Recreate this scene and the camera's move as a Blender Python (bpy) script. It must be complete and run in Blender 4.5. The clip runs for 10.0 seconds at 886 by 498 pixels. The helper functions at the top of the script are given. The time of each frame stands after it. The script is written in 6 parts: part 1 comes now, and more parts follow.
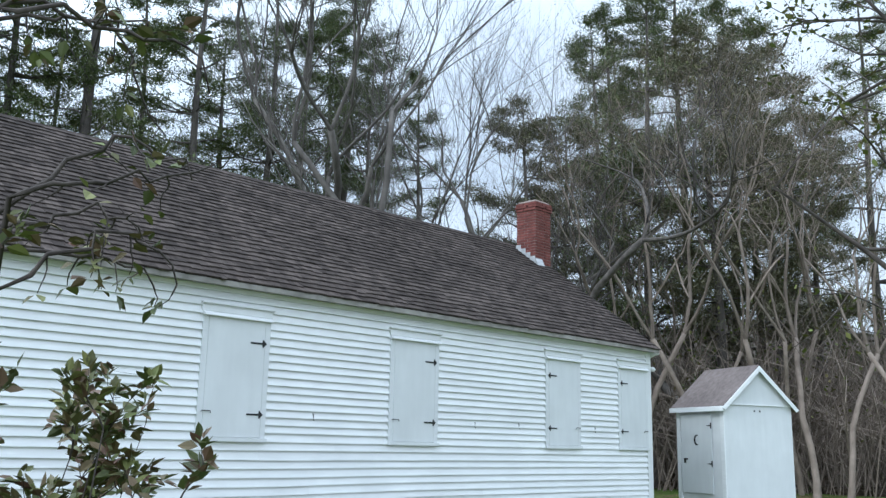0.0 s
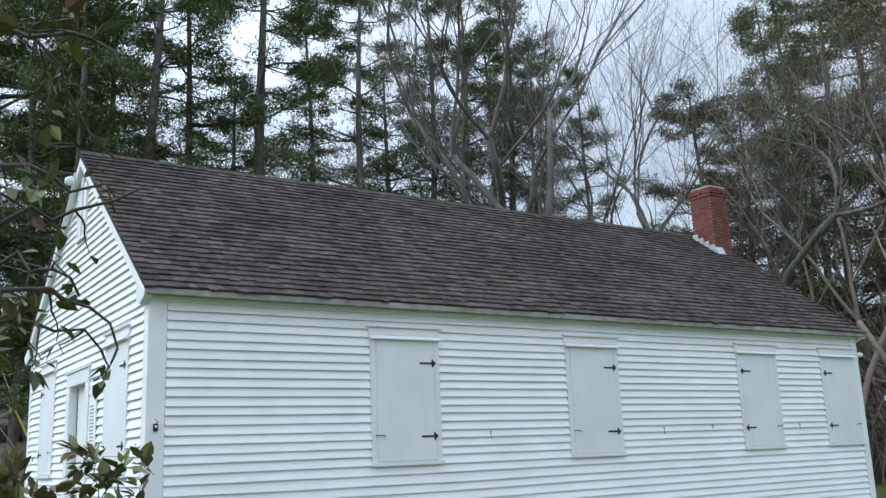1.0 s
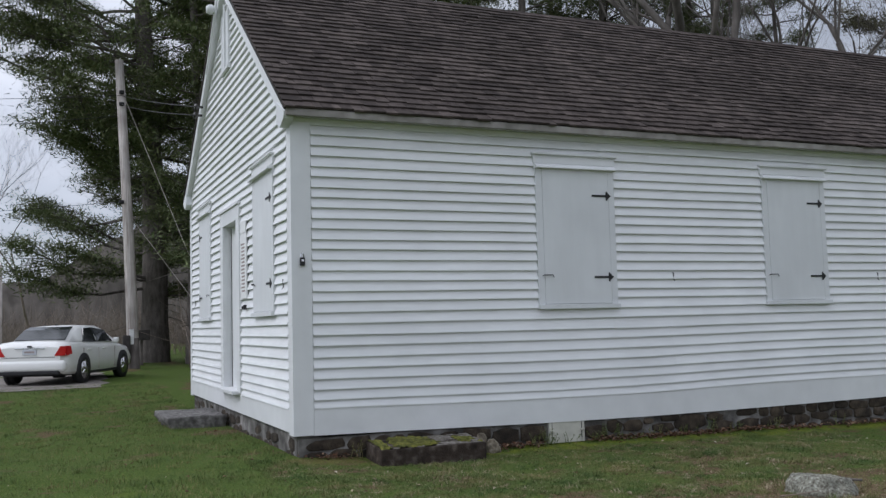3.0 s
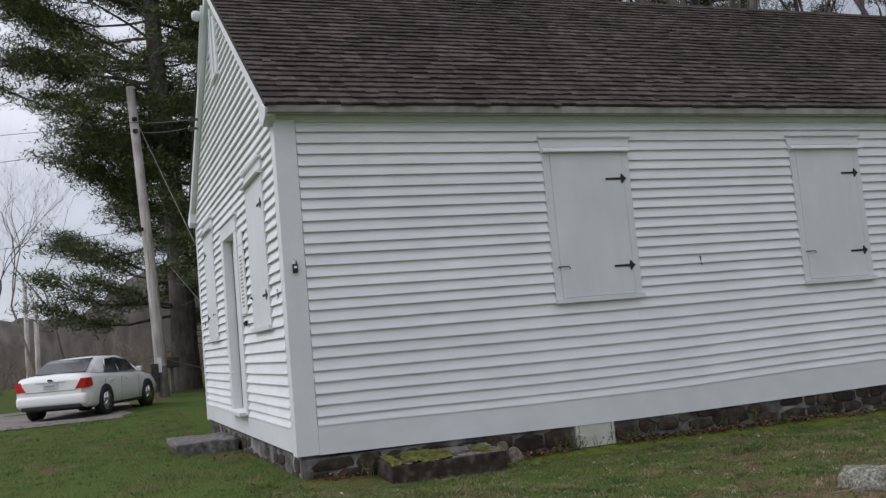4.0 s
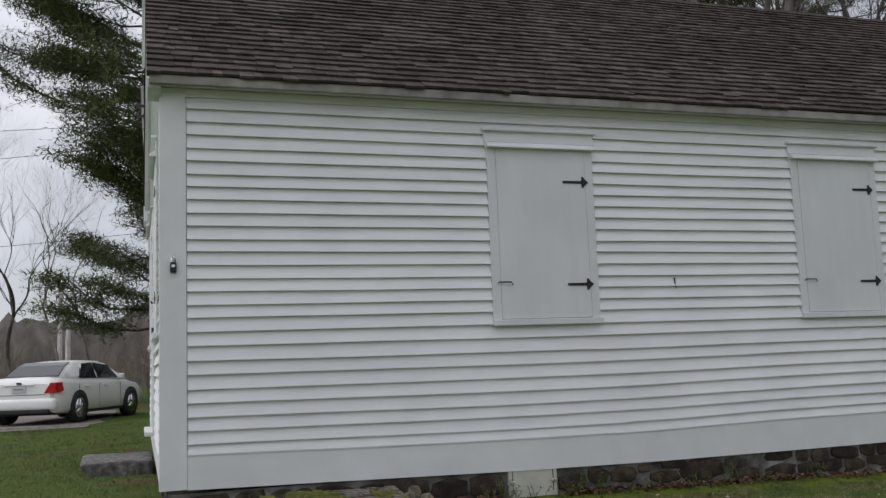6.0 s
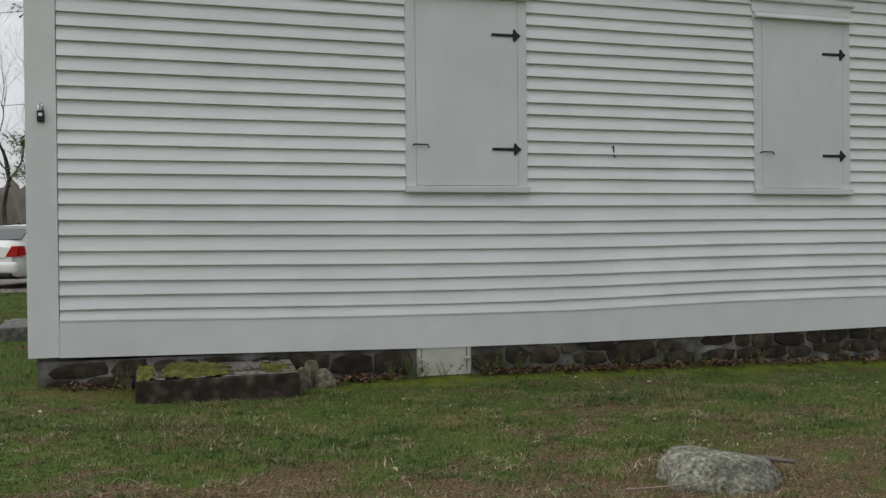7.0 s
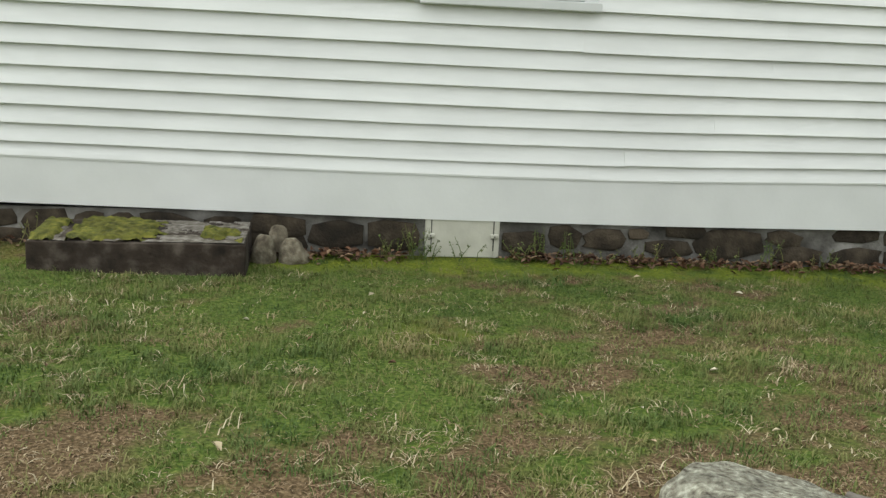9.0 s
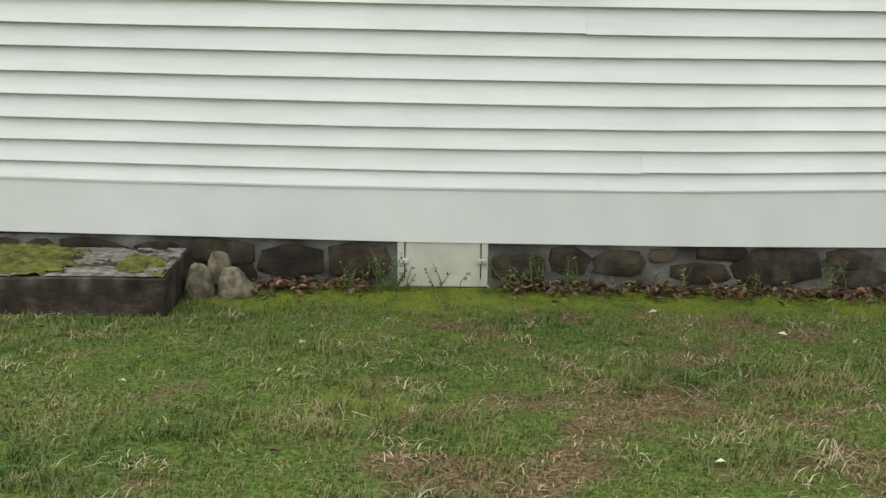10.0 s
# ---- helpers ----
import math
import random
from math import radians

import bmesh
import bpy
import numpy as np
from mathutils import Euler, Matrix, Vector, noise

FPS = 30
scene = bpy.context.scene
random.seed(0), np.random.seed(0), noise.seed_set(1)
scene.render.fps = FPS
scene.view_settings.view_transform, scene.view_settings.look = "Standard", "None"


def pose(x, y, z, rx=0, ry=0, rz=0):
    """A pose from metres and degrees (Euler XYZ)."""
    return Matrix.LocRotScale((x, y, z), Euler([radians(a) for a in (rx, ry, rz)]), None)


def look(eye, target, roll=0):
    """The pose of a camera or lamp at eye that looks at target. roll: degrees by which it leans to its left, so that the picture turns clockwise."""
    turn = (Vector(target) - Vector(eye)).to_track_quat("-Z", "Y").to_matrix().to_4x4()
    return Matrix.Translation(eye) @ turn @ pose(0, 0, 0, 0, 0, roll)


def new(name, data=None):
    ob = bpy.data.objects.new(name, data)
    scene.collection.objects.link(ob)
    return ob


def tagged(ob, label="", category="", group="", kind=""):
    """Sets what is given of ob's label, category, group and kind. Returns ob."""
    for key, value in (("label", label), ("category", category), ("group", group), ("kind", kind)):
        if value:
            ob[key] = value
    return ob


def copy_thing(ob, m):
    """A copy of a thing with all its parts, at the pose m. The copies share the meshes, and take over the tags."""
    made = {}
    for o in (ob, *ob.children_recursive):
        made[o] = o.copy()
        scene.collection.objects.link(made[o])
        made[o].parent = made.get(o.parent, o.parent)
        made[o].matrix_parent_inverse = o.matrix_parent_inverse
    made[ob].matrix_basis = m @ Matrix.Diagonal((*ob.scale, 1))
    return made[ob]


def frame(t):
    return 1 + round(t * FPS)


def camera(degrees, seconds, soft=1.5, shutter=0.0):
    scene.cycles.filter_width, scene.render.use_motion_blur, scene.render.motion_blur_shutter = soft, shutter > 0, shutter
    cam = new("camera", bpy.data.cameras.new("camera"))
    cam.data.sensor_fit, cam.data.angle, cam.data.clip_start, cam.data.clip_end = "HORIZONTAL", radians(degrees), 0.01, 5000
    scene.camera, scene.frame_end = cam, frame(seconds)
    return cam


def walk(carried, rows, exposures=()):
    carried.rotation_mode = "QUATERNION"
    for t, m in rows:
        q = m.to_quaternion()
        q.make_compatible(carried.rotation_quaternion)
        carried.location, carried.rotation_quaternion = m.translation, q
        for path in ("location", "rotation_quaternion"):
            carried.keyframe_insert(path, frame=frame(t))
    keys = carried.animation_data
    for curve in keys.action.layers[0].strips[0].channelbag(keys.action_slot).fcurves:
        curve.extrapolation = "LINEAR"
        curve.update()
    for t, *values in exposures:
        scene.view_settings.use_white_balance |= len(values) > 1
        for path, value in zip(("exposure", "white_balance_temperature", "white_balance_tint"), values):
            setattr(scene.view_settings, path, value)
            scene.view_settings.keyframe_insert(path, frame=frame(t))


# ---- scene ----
cam = camera(51.0, 10.0, 1.4)
PATH = [
    (0, (-3.555, -10.736, 1.493), (-2.166, -9.358, 1.909), 1.2),
    (0.5, (-3.219, -10.613, 1.624), (-1.986, -9.092, 2.03), -0.7),
    (1, (-3.044, -10.549, 1.609), (-1.955, -8.928, 2.042), -2.3),
    (1.4, (-2.846, -10.342, 1.513), (-1.72, -8.712, 1.792), -3.9),
    (1.5, (-2.797, -10.242, 1.525), (-1.684, -8.595, 1.747), -3.2),
    (2, (-2.651, -9.785, 1.489), (-1.678, -8.041, 1.595), -2.0),
    (2.5, (-2.547, -9.488, 1.422), (-1.728, -7.669, 1.564), -2.1),
    (3, (-2.357, -9.283, 1.365), (-1.565, -7.454, 1.525), -1.5),
    (3.2, (-2.279, -9.176, 1.347), (-1.51, -7.336, 1.494), -2.4),
    (4.3, (-1.555, -8.555, 1.22), (-0.831, -6.702, 1.421), -5.3),
    (4.5, (-1.388, -8.441, 1.203), (-0.665, -6.587, 1.407), -2.9),
    (5, (-1.035, -8.221, 1.21), (-0.382, -6.348, 1.466), -2.0),
    (5.2, (-0.887, -8.153, 1.21), (-0.251, -6.276, 1.483), -0.4),
    (6.3, (0.121, -7.63, 1.176), (0.742, -5.74, 1.383), -2.6),
    (6.5, (0.33, -7.547, 1.161), (0.957, -5.652, 1.291), -2.2),
    (7, (0.857, -7.343, 1.096), (1.449, -5.433, 1.079), -0.6),
    (7.5, (1.149, -6.911, 1.057), (1.708, -5.002, 0.851), -1.5),
    (8, (1.46, -6.516, 0.999), (1.941, -4.59, 0.759), 0.5),
    (8.5, (1.866, -6.043, 1.068), (2.231, -4.1, 0.765), -0.8),
    (9, (2.257, -5.598, 1.096), (2.52, -3.651, 0.726), 2.5),
    (9.5, (2.606, -5.1, 1.083), (2.767, -3.135, 0.749), -1.9),
    (10, (2.941, -4.656, 1.071), (3.02, -2.693, 0.695), 0.9),
]
EXPOSURES = [(0, -0.15, 5500, 5), (1.0, -0.40, 5600, 6), (1.5, -0.66, 5650, 9), (2.0, -0.84, 5750, 11), (2.5, -1.0, 5870, 14), (3.2, -1.02, 6030, 14), (4.5, -1.08, 6300, 15),
             (6.5, -1.14, 6480, 12), (7.0, -1.11, 6650, 9), (7.5, -0.78, 6750, 7), (8.5, -0.36, 6900, 4), (10, -0.20, 7000, 3)]
walk(cam, [(t, look(eye, target, roll)) for t, eye, target, roll in PATH], EXPOSURES)

# ---- light and sky ----
world = bpy.data.worlds.new("overcast_sky")
scene.world = world
world.use_nodes = True
wn, wl = world.node_tree.nodes, world.node_tree.links
wn.clear()
SUN_ELEV, SUN_ROT = radians(42), radians(282)
sky = wn.new("ShaderNodeTexSky")
sky.sky_type = "NISHITA"
sky.sun_disc = False
sky.sun_elevation, sky.sun_rotation = SUN_ELEV, SUN_ROT
wcoord = wn.new("ShaderNodeTexCoord")
wmap = wn.new("ShaderNodeMapping")
wmap.inputs["Scale"].default_value = (1.0, 1.0, 2.4)
cloud = wn.new("ShaderNodeTexNoise")
cloud.inputs["Scale"].default_value = 2.6
cloud.inputs["Detail"].default_value = 7
cloud.inputs["Roughness"].default_value = 0.55
cramp = wn.new("ShaderNodeValToRGB")
cramp.color_ramp.elements[0].position, cramp.color_ramp.elements[0].color = 0.36, (0.66, 0.66, 0.66, 1)
cramp.color_ramp.elements[1].position, cramp.color_ramp.elements[1].color = 0.58, (1, 1, 1, 1)
cmix = wn.new("ShaderNodeMix")
cmix.data_type = "RGBA"
cmix.inputs["B"].default_value = (11.6, 12.0, 12.6, 1)
wbg = wn.new("ShaderNodeBackground")
wbg.inputs["Strength"].default_value = 0.093
wout = wn.new("ShaderNodeOutputWorld")
wl.new(wcoord.outputs["Generated"], wmap.inputs["Vector"])
wl.new(wmap.outputs["Vector"], cloud.inputs["Vector"])
wl.new(cloud.outputs["Fac"], cramp.inputs["Fac"])
wl.new(cramp.outputs["Color"], cmix.inputs["Factor"])
wl.new(sky.outputs["Color"], cmix.inputs["A"])
# an overcast sky is brightest overhead
wsep = wn.new("ShaderNodeSeparateXYZ")
wl.new(wcoord.outputs["Generated"], wsep.inputs["Vector"])
wrange = wn.new("ShaderNodeMapRange")
wrange.inputs["From Min"].default_value, wrange.inputs["From Max"].default_value = 0.0, 1.0
wrange.inputs["To Min"].default_value, wrange.inputs["To Max"].default_value = 1.0, 1.85
wl.new(wsep.outputs["Z"], wrange.inputs["Value"])
wmul = wn.new("ShaderNodeVectorMath")
wmul.operation = "SCALE"
# and brighter towards the hidden sun in the west
wside = wn.new("ShaderNodeMapRange")
wside.inputs["From Min"].default_value, wside.inputs["From Max"].default_value = -0.2, 0.75
wside.inputs["To Min"].default_value, wside.inputs["To Max"].default_value = 1.4, 0.85
wl.new(wsep.outputs["X"], wside.inputs["Value"])
wboth = wn.new("ShaderNodeMath")
wboth.operation = "MULTIPLY"
wl.new(wrange.outputs["Result"], wboth.inputs[0])
wl.new(wside.outputs["Result"], wboth.inputs[1])
wl.new(cmix.outputs["Result"], wmul.inputs[0])
wl.new(wboth.outputs["Value"], wmul.inputs["Scale"])
wl.new(wmul.outputs["Vector"], wbg.inputs["Color"])
wl.new(wbg.outputs["Background"], wout.inputs["Surface"])

sun_data = bpy.data.lights.new("sun", "SUN")
sun_data.energy, sun_data.angle, sun_data.color = 2.0, radians(28), (1.0, 0.97, 0.93)
sun = new("sun", sun_data)
sun.matrix_world = look((-14, 3.0, 13), (0, 0, 0))


# ---- materials ----
def material(name, colours, scale=8.0, rough=0.7, bump=0.15, bump_scale=60.0, vary=0.0, source="", metal=0.0,
             stain=0.0, stain_scale=0.9, stretch=(1, 1, 1), detail=6.0, bump_dist=0.004, spec=0.4):
    """Noise-driven colour at two scales with fine relief; vary: brightness by piece ("object" or "island")."""
    m = bpy.data.materials.new(name)
    m.use_nodes = True
    n, l = m.node_tree.nodes, m.node_tree.links
    bsdf = n["Principled BSDF"]
    geo = n.new("ShaderNodeNewGeometry")
    mp = n.new("ShaderNodeMapping")
    mp.inputs["Scale"].default_value = stretch
    l.new(geo.outputs["Position"], mp.inputs["Vector"])
    tex = n.new("ShaderNodeTexNoise")
    tex.inputs["Scale"].default_value, tex.inputs["Detail"].default_value = scale, detail
    l.new(mp.outputs["Vector"], tex.inputs["Vector"])
    ramp = n.new("ShaderNodeValToRGB")
    els = ramp.color_ramp.elements
    while len(els) < len(colours):
        els.new(0.5)
    for i, c in enumerate(colours):
        els[i].position = 0.3 + 0.4 * i / max(1, len(colours) - 1)
        els[i].color = (*c, 1)
    l.new(tex.outputs["Fac"], ramp.inputs["Fac"])
    col = ramp.outputs["Color"]
    if stain:
        t2 = n.new("ShaderNodeTexNoise")
        t2.inputs["Scale"].default_value, t2.inputs["Detail"].default_value = stain_scale, 4
        l.new(geo.outputs["Position"], t2.inputs["Vector"])
        r2 = n.new("ShaderNodeMapRange")
        r2.inputs["From Min"].default_value, r2.inputs["From Max"].default_value = 0.35, 0.65
        r2.inputs["To Min"].default_value, r2.inputs["To Max"].default_value = 1 - stain, 1 + stain * 0.4
        l.new(t2.outputs["Fac"], r2.inputs["Value"])
        mul = n.new("ShaderNodeVectorMath")
        mul.operation = "SCALE"
        l.new(col, mul.inputs[0])
        l.new(r2.outputs["Result"], mul.inputs["Scale"])
        col = mul.outputs["Vector"]
    if vary:
        if source == "object":
            rnd = n.new("ShaderNodeObjectInfo").outputs["Random"]
        else:
            rnd = geo.outputs["Random Per Island"]
        r3 = n.new("ShaderNodeMapRange")
        r3.inputs["To Min"].default_value, r3.inputs["To Max"].default_value = 1 - vary, 1 + vary
        l.new(rnd, r3.inputs["Value"])
        mul = n.new("ShaderNodeVectorMath")
        mul.operation = "SCALE"
        l.new(col, mul.inputs[0])
        l.new(r3.outputs["Result"], mul.inputs["Scale"])
        col = mul.outputs["Vector"]
    l.new(col, bsdf.inputs["Base Color"])
    bsdf.inputs["Roughness"].default_value = rough
    bsdf.inputs["Metallic"].default_value = metal
    bsdf.inputs["Specular IOR Level"].default_value = spec
    if bump:
        bt = n.new("ShaderNodeTexNoise")
        bt.inputs["Scale"].default_value, bt.inputs["Detail"].default_value = bump_scale, 4
        l.new(mp.outputs["Vector"], bt.inputs["Vector"])
        bp = n.new("ShaderNodeBump")
        bp.inputs["Strength"].default_value, bp.inputs["Distance"].default_value = bump, bump_dist
        l.new(bt.outputs["Fac"], bp.inputs["Height"])
        l.new(bp.outputs["Normal"], bsdf.inputs["Normal"])
    return m


def island_palette(name, colours, rough=0.8, spec=0.2, patch=0.0, patch_scale=4.0):
    """Each loose piece takes one colour of a palette, drifting by patches."""
    m = bpy.data.materials.new(name)
    m.use_nodes = True
    n, l = m.node_tree.nodes, m.node_tree.links
    bsdf = n["Principled BSDF"]
    geo = n.new("ShaderNodeNewGeometry")
    ramp = n.new("ShaderNodeValToRGB")
    els = ramp.color_ramp.elements
    while len(els) < len(colours):
        els.new(0.5)
    for i, c in enumerate(colours):
        els[i].position = i / (len(colours) - 1)
        els[i].color = (*c, 1)
    if patch:
        tx = n.new("ShaderNodeTexNoise")
        tx.inputs["Scale"].default_value, tx.inputs["Detail"].default_value = patch_scale, 5
        l.new(geo.outputs["Position"], tx.inputs["Vector"])
        rg = n.new("ShaderNodeMapRange")
        rg.inputs["From Min"].default_value, rg.inputs["From Max"].default_value = 0.3, 0.7
        l.new(tx.outputs["Fac"], rg.inputs["Value"])
        mx = n.new("ShaderNodeMix")
        mx.inputs["Factor"].default_value = patch
        l.new(geo.outputs["Random Per Island"], mx.inputs["A"])
        l.new(rg.outputs["Result"], mx.inputs["B"])
        l.new(mx.outputs["Result"], ramp.inputs["Fac"])
    else:
        l.new(geo.outputs["Random Per Island"], ramp.inputs["Fac"])
    l.new(ramp.outputs["Color"], bsdf.inputs["Base Color"])
    bsdf.inputs["Roughness"].default_value = rough
    bsdf.inputs["Specular IOR Level"].default_value = spec
    return m


M_BOARD = material("white_clapboard_paint", [(0.74, 0.75, 0.75), (0.80, 0.81, 0.81)], 3, 0.55, 0.25, 45, 0.035, "object",
                   stain=0.05, stain_scale=1.3, stretch=(1, 1, 6))
M_TRIM = material("white_trim_paint", [(0.68, 0.69, 0.69), (0.73, 0.74, 0.74)], 4, 0.5, 0.2, 50, stain=0.05, stain_scale=1.1)
M_SHUTTER = material("pale_grey_shutter_paint", [(0.645, 0.66, 0.665), (0.685, 0.70, 0.705)], 2.5, 0.55, 0.25, 40, stain=0.06,
                     stain_scale=1.2, stretch=(3, 3, 0.6))
M_IRON = material("black_wrought_iron", [(0.012, 0.012, 0.013), (0.03, 0.03, 0.03)], 40, 0.55, 0.3, 120, metal=0.3)
M_SHINGLE = material("weathered_roof_shingle", [(0.046, 0.037, 0.034), (0.092, 0.075, 0.067)], 9, 0.95, 0.8, 160, 0.35, "object",
                     stain=0.25, stain_scale=0.8, spec=0.15)
M_SHINGLE_F = material("weathered_roof_shingle_field", [(0.046, 0.037, 0.034), (0.092, 0.075, 0.067)], 9, 0.95, 0.8, 160, 0.35,
                       "island", stain=0.25, stain_scale=0.8, spec=0.15)
M_ROOFDECK = material("dark_roof_deck", [(0.03, 0.027, 0.025), (0.05, 0.045, 0.04)], 9, 0.95, 0.3, 80)
M_BRICK = material("red_brick", [(0.125, 0.04, 0.034), (0.20, 0.066, 0.054)], 14, 0.9, 0.5, 90, 0.2, "object", stain=0.2, stain_scale=4)
M_MORTAR = material("mortar", [(0.22, 0.17, 0.15), (0.32, 0.27, 0.24)], 20, 0.95, 0.4, 120)
M_FLASH = material("tarnished_flashing", [(0.45, 0.46, 0.47), (0.62, 0.63, 0.64)], 10, 0.45, 0.2, 60, metal=0.6)
M_STONE = material("fieldstone", [(0.018, 0.014, 0.010), (0.044, 0.033, 0.022), (0.085, 0.067, 0.048)], 10, 0.92, 0.9, 60, 0.35, "object",
                   stain=0.3, stain_scale=3, bump_dist=0.012)
M_STONEMORTAR = material("old_lime_mortar", [(0.03, 0.027, 0.024), (0.145, 0.138, 0.128), (0.30, 0.29, 0.275)], 4.0, 0.95, 0.8, 45, stain=0.4,
                         stain_scale=2.2, bump_dist=0.012)
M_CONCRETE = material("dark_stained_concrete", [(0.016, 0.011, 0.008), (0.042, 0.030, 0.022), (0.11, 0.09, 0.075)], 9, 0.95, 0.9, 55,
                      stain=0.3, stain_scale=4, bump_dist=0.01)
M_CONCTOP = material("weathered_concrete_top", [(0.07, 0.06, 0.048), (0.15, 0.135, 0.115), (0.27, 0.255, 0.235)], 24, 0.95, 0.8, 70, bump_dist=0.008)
M_MOSS = material("green_moss", [(0.045, 0.055, 0.010), (0.12, 0.125, 0.02), (0.21, 0.20, 0.04)], 22, 0.98, 1.0, 140, stain=0.3, stain_scale=8,
                  bump_dist=0.012)
M_GRANITE = material("grey_granite", [(0.055, 0.05, 0.046), (0.13, 0.122, 0.115), (0.24, 0.23, 0.22)], 16, 0.85, 0.7, 70, stain=0.25, stain_scale=3,
                     bump_dist=0.01)
M_LICHEN = material("lichen_covered_rock", [(0.065, 0.054, 0.04), (0.20, 0.19, 0.15), (0.31, 0.31, 0.25), (0.50, 0.505, 0.43)], 46, 0.95, 1.0, 120, detail=14, stain=0.32,
                    stain_scale=11, bump_dist=0.02)
M_TANSTONE = material("tan_fieldstone", [(0.07, 0.056, 0.04), (0.17, 0.145, 0.105), (0.29, 0.26, 0.20)], 22, 0.92, 0.8, 70, stain=0.3, stain_scale=8, bump_dist=0.01)
M_HATCH = material("cream_hatch_paint", [(0.46, 0.45, 0.39), (0.58, 0.57, 0.50)], 7, 0.6, 0.3, 60, stain=0.12, stain_scale=5)
M_BARK = material("pine_bark", [(0.075, 0.066, 0.058), (0.16, 0.14, 0.125)], 7, 0.95, 1.0, 22, stain=0.3, stretch=(1, 1, 0.35), bump_dist=0.03)
M_PALEBARK = material("grey_hardwood_bark", [(0.08, 0.07, 0.062), (0.165, 0.148, 0.132)], 5, 0.95, 0.8, 25, stain=0.25, stretch=(1, 1, 0.4),
                      bump_dist=0.02)
M_TWIG = material("brown_twig_bark", [(0.16, 0.125, 0.10), (0.27, 0.22, 0.18)], 3, 0.95, 0, 20, 0.3, "island")
M_NEEDLE = island_palette("pine_needles", [(0.075, 0.10, 0.045), (0.125, 0.16, 0.07), (0.17, 0.20, 0.092), (0.22, 0.235, 0.12)], 0.8, 0.15)
M_NEEDLE_GREY = island_palette("grey_green_needles", [(0.12, 0.12, 0.07), (0.17, 0.165, 0.10), (0.24, 0.22, 0.145)], 0.85, 0.15)
M_BUSHLEAF = island_palette("shrub_leaf", [(0.055, 0.065, 0.025), (0.10, 0.12, 0.04), (0.13, 0.105, 0.045), (0.13, 0.07, 0.05), (0.12, 0.15, 0.045), (0.21, 0.21, 0.07)],
                            0.5, 0.4)
M_SPRING = island_palette("spring_leaf", [(0.10, 0.13, 0.03), (0.16, 0.17, 0.05), (0.13, 0.10, 0.05)], 0.7)
M_GRASS = island_palette("grass_blade", [(0.042, 0.08, 0.02), (0.066, 0.112, 0.03), (0.105, 0.14, 0.043), (0.15, 0.165, 0.058), (0.205, 0.185, 0.078), (0.30, 0.245, 0.145)],
                         0.75, 0.2, 0.68, 2.1)
M_DRYGRASS = island_palette("dry_grass_blade", [(0.10, 0.06, 0.038), (0.19, 0.125, 0.078), (0.26, 0.19, 0.12), (0.22, 0.155, 0.10), (0.34, 0.275, 0.185), (0.43, 0.38, 0.28)], 0.9, 0.1, 0.35, 5.0)
M_LITTER = island_palette("dead_leaf", [(0.045, 0.026, 0.019), (0.10, 0.054, 0.036), (0.18, 0.095, 0.058), (0.065, 0.04, 0.03), (0.30, 0.20, 0.13), (0.13, 0.08, 0.055)], 0.85)
M_STRAW = island_palette("bleached_straw", [(0.17, 0.125, 0.075), (0.28, 0.22, 0.14), (0.37, 0.31, 0.205), (0.45, 0.40, 0.29)], 0.9, 0.1)
M_PALELEAF = island_palette("bleached_leaf", [(0.34, 0.28, 0.18), (0.50, 0.44, 0.32), (0.58, 0.54, 0.44), (0.30, 0.19, 0.11)], 0.85)
M_SHRUBWOOD = material("dark_shrub_bark", [(0.035, 0.028, 0.024), (0.085, 0.07, 0.06)], 30, 0.9, 0.5, 90, 0.2, "island")
M_POLE = material("weathered_pole_wood", [(0.34, 0.29, 0.26), (0.62, 0.585, 0.55)], 5, 0.9, 0.6, 30, stain=0.25, stain_scale=1.2,
                  stretch=(4, 4, 0.25), bump_dist=0.01)
M_WIRE = material("dark_cable", [(0.02, 0.02, 0.02), (0.04, 0.04, 0.04)], 5, 0.6, 0)
M_GRAVEL = material("grey_gravel_drive", [(0.13, 0.115, 0.10), (0.24, 0.215, 0.19), (0.34, 0.31, 0.28)], 30, 0.95, 1.0, 70, stain=0.25, stain_scale=0.7,
                    bump_dist=0.02)
M_CARPAINT = material("pearl_white_car_paint", [(0.80, 0.80, 0.77), (0.84, 0.84, 0.81)], 2, 0.2, 0, spec=0.6)
M_CARDARK = material("black_car_plastic", [(0.012, 0.012, 0.013), (0.022, 0.022, 0.023)], 8, 0.6, 0.2, 80)
M_CARGLASS = material("dark_car_glass", [(0.012, 0.015, 0.016), (0.02, 0.024, 0.025)], 2, 0.06, 0, spec=0.7)
M_TAIL = material("red_tail_lamp", [(0.45, 0.012, 0.015), (0.55, 0.03, 0.03)], 6, 0.12, 0, spec=0.6)
M_CHROME = material("brushed_chrome", [(0.6, 0.6, 0.61), (0.7, 0.7, 0.71)], 6, 0.2, 0, metal=1.0)
M_TYRE = material("tyre_rubber", [(0.015, 0.015, 0.015), (0.03, 0.03, 0.03)], 20, 0.85, 0.3, 90)
M_PLATE = material("pale_number_plate", [(0.5, 0.52, 0.56), (0.58, 0.6, 0.63)], 12, 0.4, 0)
M_INK = material("grey_print", [(0.30, 0.25, 0.24), (0.38, 0.32, 0.3)], 8, 0.8, 0)
M_NOTICE = material("white_notice_panel", [(0.74, 0.74, 0.73), (0.8, 0.8, 0.79)], 5, 0.5, 0)
M_GLASSPORC = material("dark_porcelain", [(0.02, 0.02, 0.02), (0.04, 0.035, 0.03)], 9, 0.2, 0, spec=0.6)
